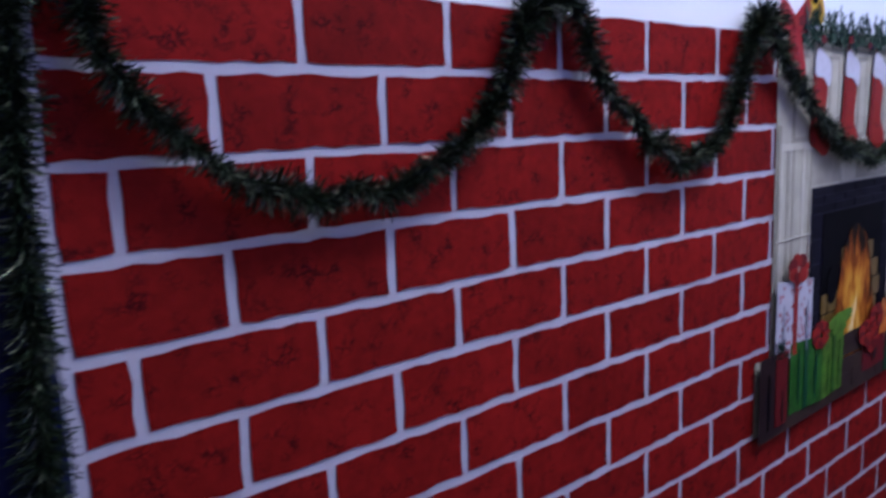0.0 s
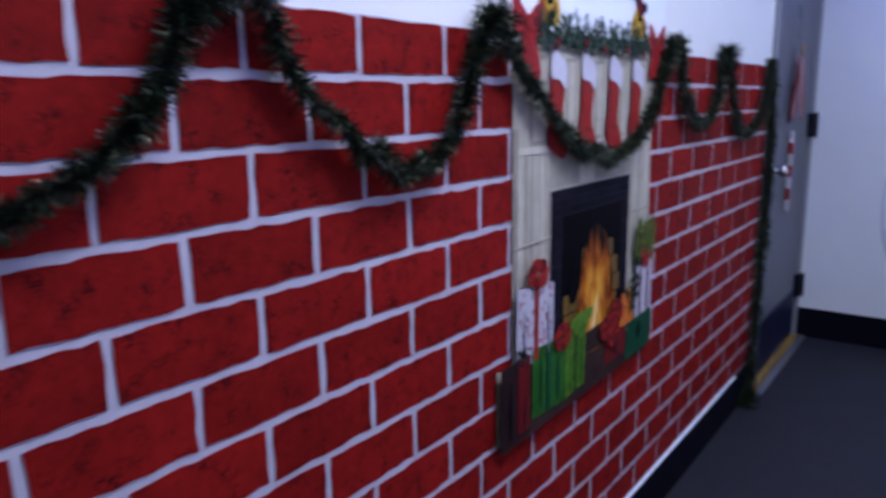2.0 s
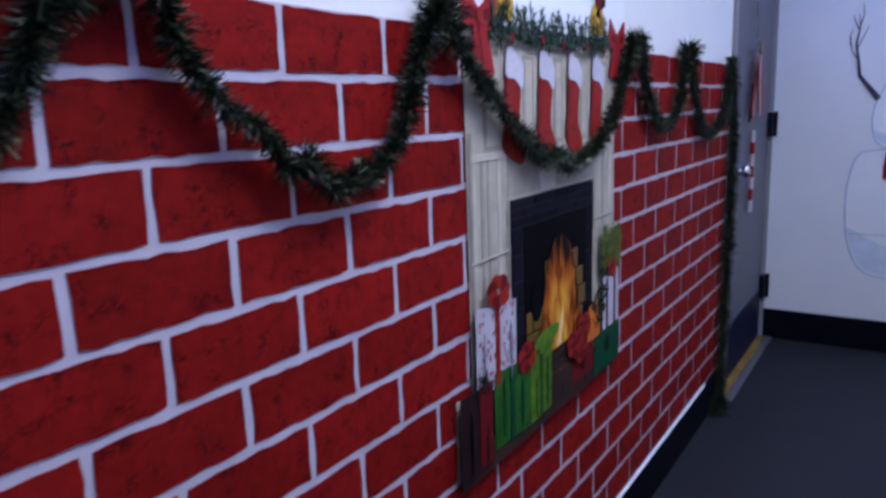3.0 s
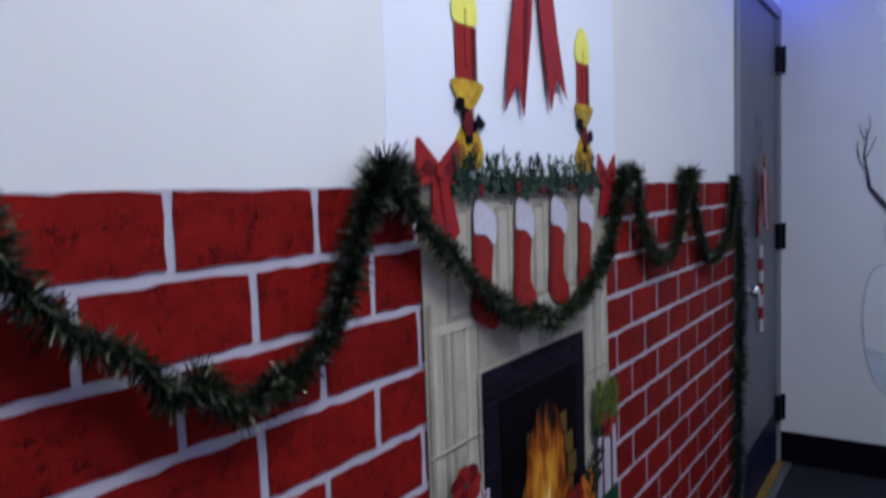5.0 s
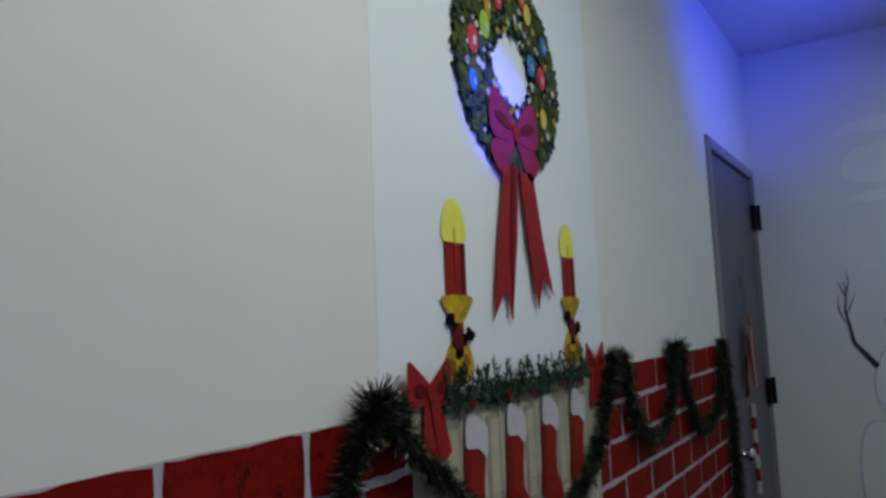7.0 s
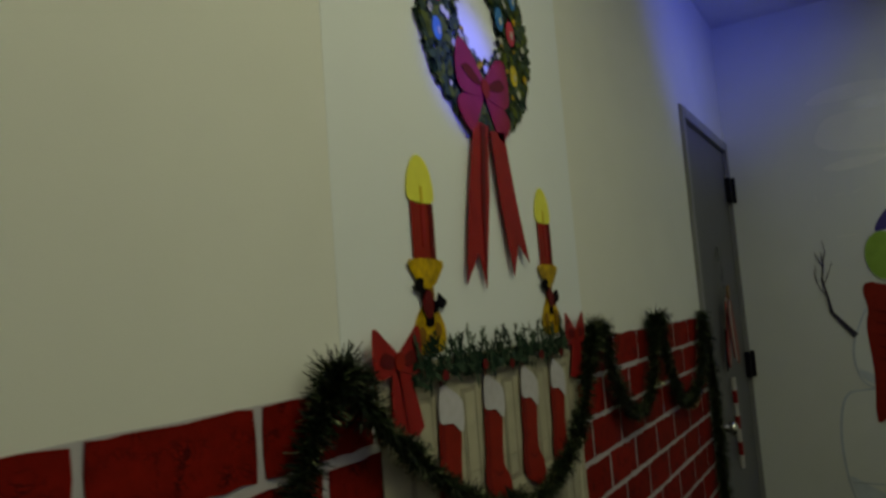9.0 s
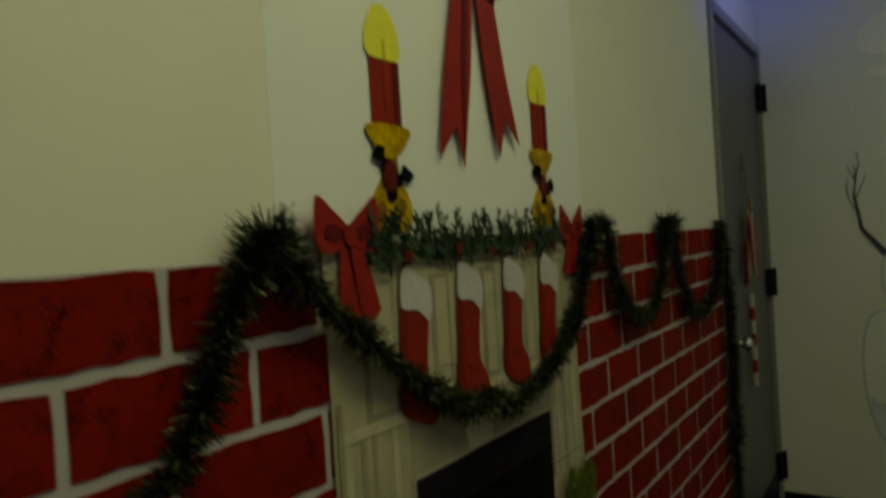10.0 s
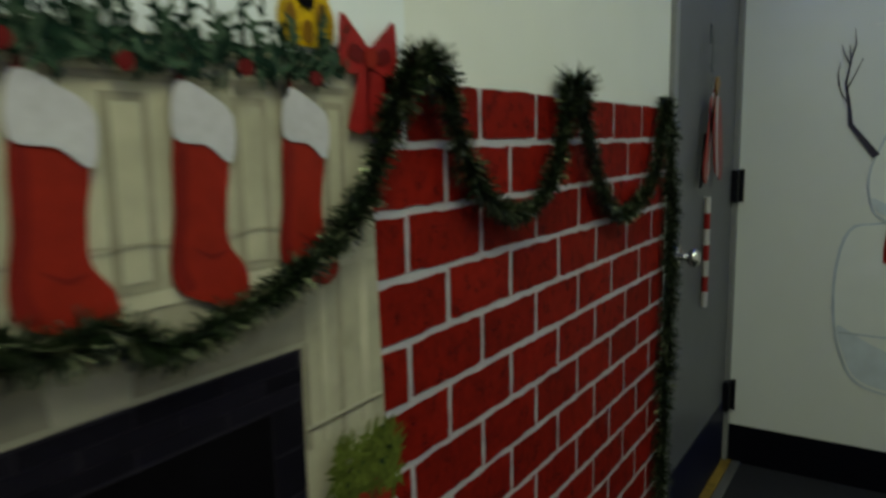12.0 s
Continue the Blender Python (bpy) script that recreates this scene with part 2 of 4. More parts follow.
def box_bm(x0, x1, y0, y1, z0, z1, bevel=0.0):
    bm = bmesh.new()
    bmesh.ops.create_cube(bm, size=1, matrix=Matrix.LocRotScale(((x0 + x1) / 2, (y0 + y1) / 2, (z0 + z1) / 2), None, (x1 - x0, y1 - y0, z1 - z0)))
    if bevel:
        bmesh.ops.bevel(bm, geom=list(bm.edges), offset=bevel, segments=2, affect="EDGES", clamp_overlap=True)
    return bm


def structure(name, boxes, mat, label, category, bevel=0.0):
    bm = bmesh.new()
    for b in boxes:
        me = bpy.data.meshes.new("tmp")
        one = box_bm(*b, bevel)
        one.to_mesh(me)
        one.free()
        bm.from_mesh(me)
        bpy.data.meshes.remove(me)
    return tagged(part(name, bm, mat), label, category, kind="structure")


def north(u, v, d):
    """A place on the long wall: u along it, v up, d out from it."""
    return (u, -d, v)


def east(u, v, d):
    """A place on the end wall: u along it (negative into the room), counted from 7 cm before its corner, v up, d out from it."""
    return (ROOM_E - d, u + 0.07, v)


def flat_bm(pts, d, thick=0.0009, on=north, bm=None):
    """A thin printed piece: a closed outline with a front and an edge."""
    bm = bm or bmesh.new()
    area = sum(a[0] * b[1] - b[0] * a[1] for a, b in zip(pts, pts[1:] + pts[:1]))
    if (area < 0) == (on is north):
        pts = pts[::-1]
    front = [bm.verts.new(on(u, v, d + thick)) for u, v in pts]
    back = [bm.verts.new(on(u, v, d)) for u, v in pts]
    bm.faces.new(front)
    for i in range(len(pts)):
        j = (i + 1) % len(pts)
        bm.faces.new((front[j], front[i], back[i], back[j]))
    return bm


def smooth(pts, n=5, closed=True):
    """Round an outline through its points (Catmull-Rom)."""
    out, k = [], len(pts)
    for i in range(k if closed else k - 1):
        if closed:
            a, b, c, d = (Vector(pts[(i + j) % k]) for j in (-1, 0, 1, 2))
        else:
            a, b, c, d = (Vector(pts[min(max(i + j, 0), k - 1)]) for j in (-1, 0, 1, 2))
        for s in range(n):
            t = s / n
            out.append(tuple(0.5 * ((2 * b) + (c - a) * t + (2 * a - 5 * b + 4 * c - d) * t * t + (3 * b - a - 3 * c + d) * t ** 3)))
    if not closed:
        out.append(tuple(pts[-1]))
    return out


def ellipse(cx, cz, rx, rz, n=20, rough=0.0):
    return [(cx + rx * math.cos(6.2832 * i / n) * (1 + random.uniform(-rough, rough)), cz + rz * math.sin(6.2832 * i / n) * (1 + random.uniform(-rough, rough))) for i in range(n)]


def rect(x0, x1, z0, z1):
    return [(x0, z0), (x1, z0), (x1, z1), (x0, z1)]


def printed(name, pts, d, mat, parent, label="", thick=0.0009, on=north):
    ob = part(name, flat_bm(pts, d, thick, on), mat, None, label)
    return keep(ob, parent)


def stroke(name, pts, widths, d, mat, parent, label="", on=north):
    """A painted line of changing width along points."""
    left, right = [], []
    for i, q in enumerate(pts):
        a, b = Vector(pts[max(i - 1, 0)]), Vector(pts[min(i + 1, len(pts) - 1)])
        t = (b - a).normalized()
        w = widths[min(i, len(widths) - 1)] / 2
        left.append((q[0] - t.y * w, q[1] + t.x * w))
        right.append((q[0] + t.y * w, q[1] - t.x * w))
    return printed(name, left + right[::-1], d, mat, parent, label, on=on)


# ---- the room ----
DOOR0, DOOR1, DOORH = 2.965, 3.890, 2.165
structure("floor", [(ROOM_W, ROOM_E + 0.15, ROOM_S, 0.2, -0.1, 0.0)], FLOOR, "dark grey smooth vinyl floor with faint scuffs", "floor")
structure("ceiling", [(ROOM_W, ROOM_E + 0.15, ROOM_S, 0.15, CEIL, CEIL + 0.1)], CEILING, "plain painted ceiling washed by blue light", "ceiling")
structure("wall_north", [(ROOM_W, DOOR0, 0, 0.15, 0, CEIL), (DOOR0, DOOR1, 0, 0.15, DOORH, CEIL), (DOOR1, ROOM_E, 0, 0.15, 0, CEIL), (DOOR0, DOOR1, 0.14, 0.15, 0, DOORH)], WHITE,
          "white painted wall behind the printed brick sheet", "wall")
structure("wall_east", [(ROOM_E, ROOM_E + 0.15, ROOM_S, 0.15, 0, CEIL)], GLOSSY_WHITE, "glossy white end wall with a painted snowman", "wall")
structure("wall_south", [(ROOM_W, ROOM_E + 0.15, ROOM_S - 0.15, ROOM_S, 0, CEIL)], WHITE, "plain white painted wall", "wall")
structure("wall_west", [(ROOM_W - 0.15, ROOM_W, ROOM_S - 0.15, 0.15, 0, CEIL)], WHITE, "plain white painted wall", "wall")
structure("baseboard", [(-0.30, DOOR0 - 0.003, -0.010, -0.0005, 0, 0.150)], NAVY, "dark navy rubber baseboard under the brick sheet", "baseboard", 0.002)
structure("baseboard", [(ROOM_E - 0.010, ROOM_E - 0.0005, ROOM_S + 0.003, -0.012, 0, 0.155)], NAVY, "dark navy rubber baseboard below the snowman", "baseboard", 0.002)
structure("trim", [(-0.318, -0.262, -0.012, -0.0005, 0, CEIL - 0.003)], NAVY_PAINT, "deep blue painted upright trim beside the brick sheet", "trim", 0.003)
structure("trim", [(-0.330, -0.3195, -0.018, -0.0005, 0, 1.30)], TAN, "thin tan wooden edge strip", "trim", 0.002)
structure("trim", [(-1.20, -0.331, -0.014, -0.0005, 0, 1.28)], WOOD, "dark brown wooden wall panel", "trim", 0.003)
structure("trim", [(DOOR0 - 0.02, ROOM_E - 0.012, -0.062, -0.030, 0.0, 0.006)], METAL_STRIP, "thin metal floor strip at the door", "trim", 0.002)
structure("trim", [(DOOR0 - 0.02, ROOM_E - 0.012, -0.029, 0.05, 0.0, 0.009)], YELLOW, "worn yellow threshold at the grey door", "trim", 0.002)


def ceiling_lamp(x, y):
    t = holder("ceiling_lamp", x, y, CEIL, "white rectangular ceiling lamp with a glowing diffuser", "lamp", "ceiling lamps")
    keep(part("frame", box_bm(x - 0.6, x + 0.6, y - 0.3, y + 0.3, CEIL - 0.05, CEIL - 0.001, 0.006), LAMP_WHITE), t)
    keep(part("diffuser", box_bm(x - 0.56, x + 0.56, y - 0.26, y + 0.26, CEIL - 0.058, CEIL - 0.0505, 0.002), GLOW), t)


ceiling_lamp(*LAMP_A)
ceiling_lamp(*LAMP_B)


def grey_door():
    t = holder("door_1", 3.44, 0.03, 0, "closed grey painted metal door with a navy kick plate", "door", kind="structure")
    for x0, x1, z0, z1 in ((DOOR0, DOOR0 + 0.045, 0.009, DOORH), (DOOR1 - 0.02, DOOR1 + 0.008, 0.009, DOORH), (DOOR0 + 0.0455, DOOR1 - 0.0205, DOORH - 0.045, DOORH)):
        keep(part("door_frame", box_bm(x0, x1, -0.013, 0.12, z0, z1, 0.003), FRAME_GREY, None, "light grey painted metal frame"), t)
    x0, x1 = DOOR0 + 0.049, DOOR1 - 0.024
    leaf = keep(part("door_leaf", box_bm(x0, x1, 0.004, 0.048, 0.012, DOORH - 0.049, 0.002), DOOR_GREY), t)
    keep(part("kick_plate", box_bm(x0 + 0.01, x1 - 0.01, 0.001, 0.0038, 0.02, 0.265, 0.0008), KICK, None, "dark navy kick plate"), t)
    for z in (1.99, 1.168, 0.342):
        h = keep(part("hinge", box_bm(DOOR1 - 0.062, DOOR1 - 0.004, -0.020, 0.0035, z - 0.118, z, 0.003), HINGE, None, "dark metal hinge"), t)
        bm = bmesh.new()
        bmesh.ops.create_cone(bm, cap_ends=True, segments=14, radius1=0.009, radius2=0.009, depth=0.122, matrix=Matrix.Translation((DOOR1 - 0.010, -0.026, z - 0.059)))
        k = part("knuckle", bm, HINGE)
        k.parent = h
    bm = bmesh.new()
    for r0, r1, y, dep in ((0.032, 0.030, -0.001, 0.008), (0.011, 0.011, -0.018, 0.03)):
        bmesh.ops.create_cone(bm, cap_ends=True, segments=24, radius1=r0, radius2=r1, depth=dep, matrix=Matrix.Translation((3.10, y, 0.945)) @ Matrix.Rotation(math.pi / 2, 4, "X"))
    bmesh.ops.create_uvsphere(bm, u_segments=20, v_segments=12, radius=0.027, matrix=Matrix.LocRotScale((3.10, -0.046, 0.945), None, (1, 0.75, 1)))
    for f in bm.faces:
        f.smooth = True
    keep(part("door_knob", bm, CHROME, None, "satin chrome round knob"), t)


grey_door()


def candy_cane():
    """A striped cane with a bow and sprig that hangs on the door."""
    t = holder("candy_cane_decoration", 3.42, 0.0, 0.73, "striped candy cane with gold bow on the grey door", "decoration")
    y = -0.012
    n = 7
    for i in range(n):
        z0 = 0.735 + i * 0.052
        bm = bmesh.new()
        bmesh.ops.create_cone(bm, cap_ends=True, segments=14, radius1=0.015, radius2=0.015, depth=0.050, matrix=Matrix.LocRotScale((3.40, y, z0 + 0.026), None, (1, 0.7, 1)))
        keep(part("stripe", bm, (CANE_WHITE, CANE_RED)[i % 2]), t)
    for s in (-1, 1):
        for k, mat in ((0, CANE_RED), (1, CANE_WHITE), (2, CANE_RED)):
            u, v = 3.395 + s * (0.012 + 0.024 * k), 1.415 - 0.012 * k
            printed("bow_loop", smooth([(u - 0.012, v), (u + 0.014, v + 0.01), (u + s * 0.07, v - 0.19), (u + s * 0.03, v - 0.24), (u - 0.004, v - 0.11)], 3), 0.020 + 0.002 * k, mat, t, thick=0.004)
    printed("dark_ribbon", smooth([(3.30, 1.30), (3.33, 1.28), (3.31, 1.16), (3.26, 1.14), (3.28, 1.22)], 3), 0.016, NAVY, t, "black ribbon tail", 0.003)
    bm = bmesh.new()
    for i in range(60):
        z = random.uniform(1.40, 1.60)
        q = Vector((3.39 + random.uniform(-1, 1) * 0.012, -0.012, z))
        e = q + Vector((random.uniform(-1, 1) * 0.045, random.uniform(-0.02, 0.0), random.uniform(0.01, 0.045)))
        w = Vector((0.003, 0, 0.002))
        bm.faces.new([bm.verts.new(v) for v in (q - w, q + w, e)])
    keep(part("sprig", bm, HOLLY), t)
    printed("gold_bow", ellipse(3.385, 1.455, 0.030, 0.028, 12, 0.25), 0.03, GOLD_DARK, t, "small dark gold bow", 0.005)
    printed("hanging_cord", rect(3.383, 3.389, 1.58, 1.64), 0.006, HOLLY, t, "", 0.002)


candy_cane()

# ---- printed brick sheet ----
ROW_H, HALF, TOP, ROWS_N = 0.0871, 0.09788, 1.374, 14
SHEET0, SHEET1 = -0.258, 2.945


def brick_sheet():
    t = holder("printed_brick_sheet", 1.34, 0, 0.155, "vinyl sheet printed with red bricks and pale mortar", "wall covering")
    bm = bmesh.new()
    nx, nz = 120, 40
    grid = {}
    for i in range(nx + 1):
        for j in range(nz + 1):
            x = SHEET0 + (SHEET1 - SHEET0) * i / nx
            z = TOP - ROWS_N * ROW_H + (ROWS_N * ROW_H - 0.004) * j / nz
            grid[i, j] = bm.verts.new((x, -0.0022 - 0.0006 * noise.noise((x * 3, z * 5, 1.0)), z + (0.002 * noise.noise((x * 9, 0, 3)) if j == nz else 0)))
    for i in range(nx):
        for j in range(nz):
            bm.faces.new((grid[i, j], grid[i + 1, j], grid[i + 1, j + 1], grid[i, j + 1]))
    # curled edge of the sheet; the light it catches is put in as white
    keep(part("bottom_edge", box_bm(SHEET0 + 0.02, SHEET1 - 0.25, -0.0125, -0.0032, 0.1505, 0.1550, 0.0012), PAPER, None, "curled bottom edge, coloured white for the light it catches"), t)
    keep(part("mortar_sheet", bm, MORTAR, None, "pale lilac-white printed mortar"), t)
    return t


SHEET = brick_sheet()


# ---- fireplace poster ----
def stocking(parent, x, dz=0.0, toe=1.0):
    def at(u, v):
        return (x + (u - 1.258) * 1.0, v + dz)
    leg = smooth([at(1.254, 1.312), at(1.306, 1.292), at(1.303, 1.24), at(1.303, 1.205), at(1.322, 1.178), at(1.324, 1.152), at(1.305, 1.140), at(1.278, 1.150), at(1.246, 1.166), at(1.238, 1.190), at(1.245, 1.235)], 4)
    s = printed("stocking", leg, 0.0122, RED, parent, "printed red stocking with white cuff")
    printed("cuff", smooth([at(1.256, 1.352), at(1.290, 1.342), at(1.316, 1.322), at(1.311, 1.280), at(1.284, 1.296), at(1.249, 1.304)], 4), 0.0140, CUFF, s, "white fur cuff")
    printed("shaded_side", smooth([at(1.2525, 1.296), at(1.262, 1.292), at(1.258, 1.235), at(1.252, 1.195), at(1.262, 1.168), at(1.246, 1.168), at(1.2395, 1.190), at(1.2462, 1.235)], 4), 0.0132, RED_FOLD, s, "darker shaded side of the stocking", thick=0.0004)
    printed("heel_fold", smooth([at(1.262, 1.205), at(1.282, 1.196), at(1.301, 1.198), at(1.283, 1.190)], 4), 0.0132, RED_FOLD, s, thick=0.0004)
    printed("hanging_loop", rect(at(1.257, 0)[0], at(1.264, 0)[0], 1.346 + dz, 1.385 + dz), 0.0135, RED_DARK, s)
    return s


def bow(parent, cx, cz, w, tail, d, lean=0.0):
    for s in (-1, 1):
        lp = printed("bow_loop", smooth([(cx, cz + 0.006), (cx + s * w * 0.55, cz + 0.030), (cx + s * w, cz + 0.042), (cx + s * w * 1.02, cz - 0.012), (cx + s * w * 0.6, cz - 0.022), (cx, cz - 0.010)], 3), d, RIBBON, parent, "red ribbon bow loop")
        printed("bow_fold", smooth([(cx + s * 0.006, cz), (cx + s * w * 0.6, cz + 0.012), (cx + s * w * 0.8, cz - 0.002), (cx + s * w * 0.4, cz - 0.010)], 3), d + 0.0012, RED_DARK, lp)
        u = cx + s * w * 0.35
        printed("bow_tail", [(cx + s * 0.004 - 0.01, cz - 0.008), (cx + s * 0.012 + 0.012, cz - 0.008), (u + 0.022 + lean, cz - tail * 0.9), (u + 0.006 + lean, cz - tail), (u - 0.016 + lean, cz - tail * 0.93)], d - 0.0012, RIBBON, parent)
    printed("bow_knot", ellipse(cx, cz - 0.002, 0.011, 0.013, 12), d + 0.0024, RED, parent)


def sprigs(bm, x0, x1, z0, z1, n, size, d, on=north, up=0.7, fat=0.10):
    """Many small needles of printed evergreen."""
    for _ in range(n):
        u, v = random.uniform(x0, x1), random.uniform(z0, z1)
        a = random.gauss(math.pi / 2, 1.0) if random.random() < up else random.uniform(0, 6.283)
        s = size * random.uniform(0.5, 1.2)
        w = s * fat
        dd = d + random.uniform(0, 0.004)
        e, p = Vector((math.cos(a), math.sin(a))), Vector((-math.sin(a), math.cos(a)))
        q = Vector((u, v))
        bm.faces.new([bm.verts.new(on(*c, dd)) for c in (q - p * w, q + e * s * 0.6 - p * w, q + e * s, q + e * s * 0.6 + p * w, q + p * w)])


def fireplace_poster():
    t = holder("fireplace_poster", 1.33, -0.004, 0.58, "printed fireplace poster with stockings, presents and a log fire", "poster")
    printed("sheet", [(0.985, 0.735), (0.985, 1.385), (1.668, 1.385), (1.690, 0.735), (1.686, 0.592), (0.930, 0.592), (0.930, 0.745)], 0.0062, CREAM, t, "glossy cream printed sheet", 0.0012)
    # mantel frieze and pilasters
    printed("mantel_shelf", rect(1.000, 1.640, 1.352, 1.384), 0.0074, CREAM_LIGHT, t)
    printed("shelf_shadow", rect(1.005, 1.635, 1.344, 1.3515), 0.0074, CREAM_DARK, t)
    for x0, x1 in ((1.045, 1.110), (1.192, 1.238), (1.328, 1.372), (1.462, 1.505), (1.588, 1.622)):
        printed("frieze_panel", rect(x0, x1, 1.165, 1.335), 0.0074, CREAM_DARK, t)
        printed("panel_field", rect(x0 + 0.008, x1 - 0.008, 1.175, 1.327), 0.0085, CREAM, t)
    printed("lintel", rect(1.128, 1.546, 1.076, 1.150), 0.0074, CREAM_DARK, t)
    printed("cap_moulding", rect(0.990, 1.672, 1.1505, 1.1645), 0.0086, CREAM_LIGHT, t)
    printed("keystone", [(1.266, 1.073), (1.334, 1.073), (1.342, 1.149), (1.252, 1.149)], 0.0086, CREAM_LIGHT, t)
    for x0, x1, m in ((0.998, 1.014, CREAM_LIGHT), (1.030, 1.040, CREAM_DARK), (1.052, 1.060, CREAM_DARK), (1.090, 1.102, CREAM_LIGHT), (1.570, 1.580, CREAM_LIGHT), (1.600, 1.608, CREAM_DARK), (1.640, 1.655, CREAM_LIGHT)):
        printed("pilaster_moulding", rect(x0, x1, 0.905 if x0 < 1.2 else 0.95, 1.150), 0.0074, m, t)
    # paper folds: their shade and lit edge are drawn as flat coloured strips
    for x0, x1 in ((0.986, 1.134), (1.540, 1.675)):
        printed("paper_crease", [(x0, 0.972), (x1, 0.974), (x1, 0.9752), (x0, 0.9732)], 0.0092, HEARTH, t, "shade of the paper fold, drawn as a dark strip")
        printed("paper_crease", [(x0, 0.9735), (x1, 0.9755), (x1, 0.979), (x0, 0.977)], 0.0092, CREAM_LIGHT, t, "lit edge of the paper fold, drawn as a light strip")
    # darker cream strips along the pilaster edges
    for x0, x1, z0, z1 in ((0.990, 1.000, 0.76, 1.20), (1.122, 1.130, 0.91, 1.074), (1.542, 1.548, 0.95, 1.074)):
        printed("pilaster_edge_strip", rect(x0, x1, z0, z1), 0.0094, CREAM_DARK, t, thick=0.0005)
    # the upper fold's shade, drawn as one darker strip
    printed("paper_crease", [(1.20, 1.2087), (1.66, 1.2067), (1.66, 1.2075), (1.20, 1.2096)], 0.0108, CREAM_DARK, t, "fold line in the paper")
    # firebox
    printed("firebox_surround", rect(1.134, 1.537, 0.640, 1.070), 0.0086, STONE_JOINT, t, "dark slate firebox surround")
    for i in range(7):
        z0 = 0.645 + i * 0.053
        for x0, x1 in ((1.137, 1.180), (1.491, 1.534)):
            printed("stone_block", rect(x0, x1, z0, z0 + 0.0495), 0.0097, STONE, t, thick=0.0012)
    for r in range(3):
        for i in range(5):
            x0 = 1.137 + i * 0.099 - 0.05 * (r % 2)
            x0, x1 = max(x0, 1.137), min(x0 + 0.0955, 1.534)
            if x1 - x0 > 0.01:
                printed("stone_block", rect(x0, x1, 1.016 + r * 0.018, 1.0315 + r * 0.018), 0.0097, STONE, t, thick=0.0012)
    printed("firebox_opening", rect(1.184, 1.487, 0.640, 1.012), 0.0110, SOOT, t, "sooty black firebox opening")
    for r in range(6):
        for c in range(6):
            x0 = 1.188 + c * 0.057 - (0.028 if r % 2 else 0)
            x0, x1 = max(x0, 1.187), min(x0 + 0.053, 1.484)
            if x1 - x0 > 0.012 and not (r > 3 and c in (0, 1, 5)):
                printed("back_brick", rect(x0, x1, 0.655 + r * 0.046, 0.697 + r * 0.046), 0.0121, BACKBRICK, t)
    printed("kettle", smooth(ellipse(1.232, 0.852, 0.026, 0.042, 10), 2), 0.0132, SOOT, t, "black hanging kettle")
    printed("fire_picture", smooth([(1.235, 0.665), (1.245, 0.76), (1.268, 0.85), (1.285, 0.925), (1.330, 0.975), (1.385, 0.955), (1.420, 0.90), (1.445, 0.80), (1.460, 0.665)], 4), 0.0134, FIRE, t, "orange and yellow printed log fire")
    for z, x0, x1 in ((0.690, 1.22, 1.47), (0.715, 1.25, 1.44)):
        printed("log", smooth([(x0, z - 0.012), (x0 - 0.004, z + 0.006), ((x0 + x1) / 2, z + 0.016), (x1, z + 0.01), (x1, z - 0.01)], 3), 0.0180, HEARTH, t, "charred brown log")
    # hearth and presents
    printed("hearth", [(0.926, 0.578), (1.688, 0.588), (1.690, 0.660), (1.130, 0.680), (1.03, 0.640)], 0.0180, HEARTH, t, "brown printed hearth")
    g = 0.0192
    gift = printed("gift_box", [(0.980, 0.740), (1.128, 0.728), (1.130, 0.885), (0.982, 0.898)], g, GIFT_WHITE, t, "white patterned gift box with red ribbon")
    bm = bmesh.new()
    for _ in range(70):
        u, v = random.uniform(0.988, 1.122), random.uniform(0.745, 0.885)
        flat_bm(ellipse(u, v, random.uniform(0.002, 0.005), random.uniform(0.002, 0.006), 6, 0.3), g + 0.0010, 0.0005, north, bm)
    keep(part("box_pattern", bm, PATTERN, None, "small dusky red printed pattern"), gift)
    printed("box_ribbon", rect(1.048, 1.064, 0.737, 0.892), g + 0.0016, RED, gift)
    for a in range(7):
        u, v = 1.058 + 0.026 * math.cos(a * 0.9), 0.915 + 0.018 * math.sin(a * 0.9)
        printed("ribbon_loop", smooth(ellipse(u, v, 0.019, 0.014, 8, 0.15), 2), g + 0.003 + 0.0004 * a, (RED, RED_DARK)[a % 2], t)
    gift = printed("gift_box", [(0.922, 0.585), (1.032, 0.588), (1.036, 0.755), (0.925, 0.752)], g, GIFT_BROWN, t, "dark brown gift box with red band")
    printed("box_ribbon", rect(0.985, 1.030, 0.600, 0.753), g + 0.0016, RED_DARK, gift)
    gift = printed("gift_box", [(1.040, 0.612), (1.185, 0.605), (1.185, 0.752), (1.042, 0.762)], g + 0.0012, GIFT_GREEN, t, "green gift box")
    gift = printed("gift_box", [(1.186, 0.605), (1.282, 0.612), (1.284, 0.748), (1.186, 0.752)], g + 0.0012, GIFT_LIME, t, "lime green gift box side")
    printed("box_ribbon", rect(1.098, 1.116, 0.610, 0.756), g + 0.0028, GIFT_DEEP, gift)
    printed("box_ribbon", rect(1.228, 1.240, 0.611, 0.750), g + 0.0028, GIFT_GREEN, gift)
    for u, v, a in ((1.225, 0.770, 0.5), (1.270, 0.775, 0.2), (1.245, 0.755, -0.2)):
        printed("ribbon_loop", smooth([(u - 0.03, v - 0.01), (u, v + 0.014), (u + 0.045, v + 0.008 + a * 0.02), (u + 0.03, v - 0.012)], 3), g + 0.004 + 0.0003 * a, GIFT_LIME, t)
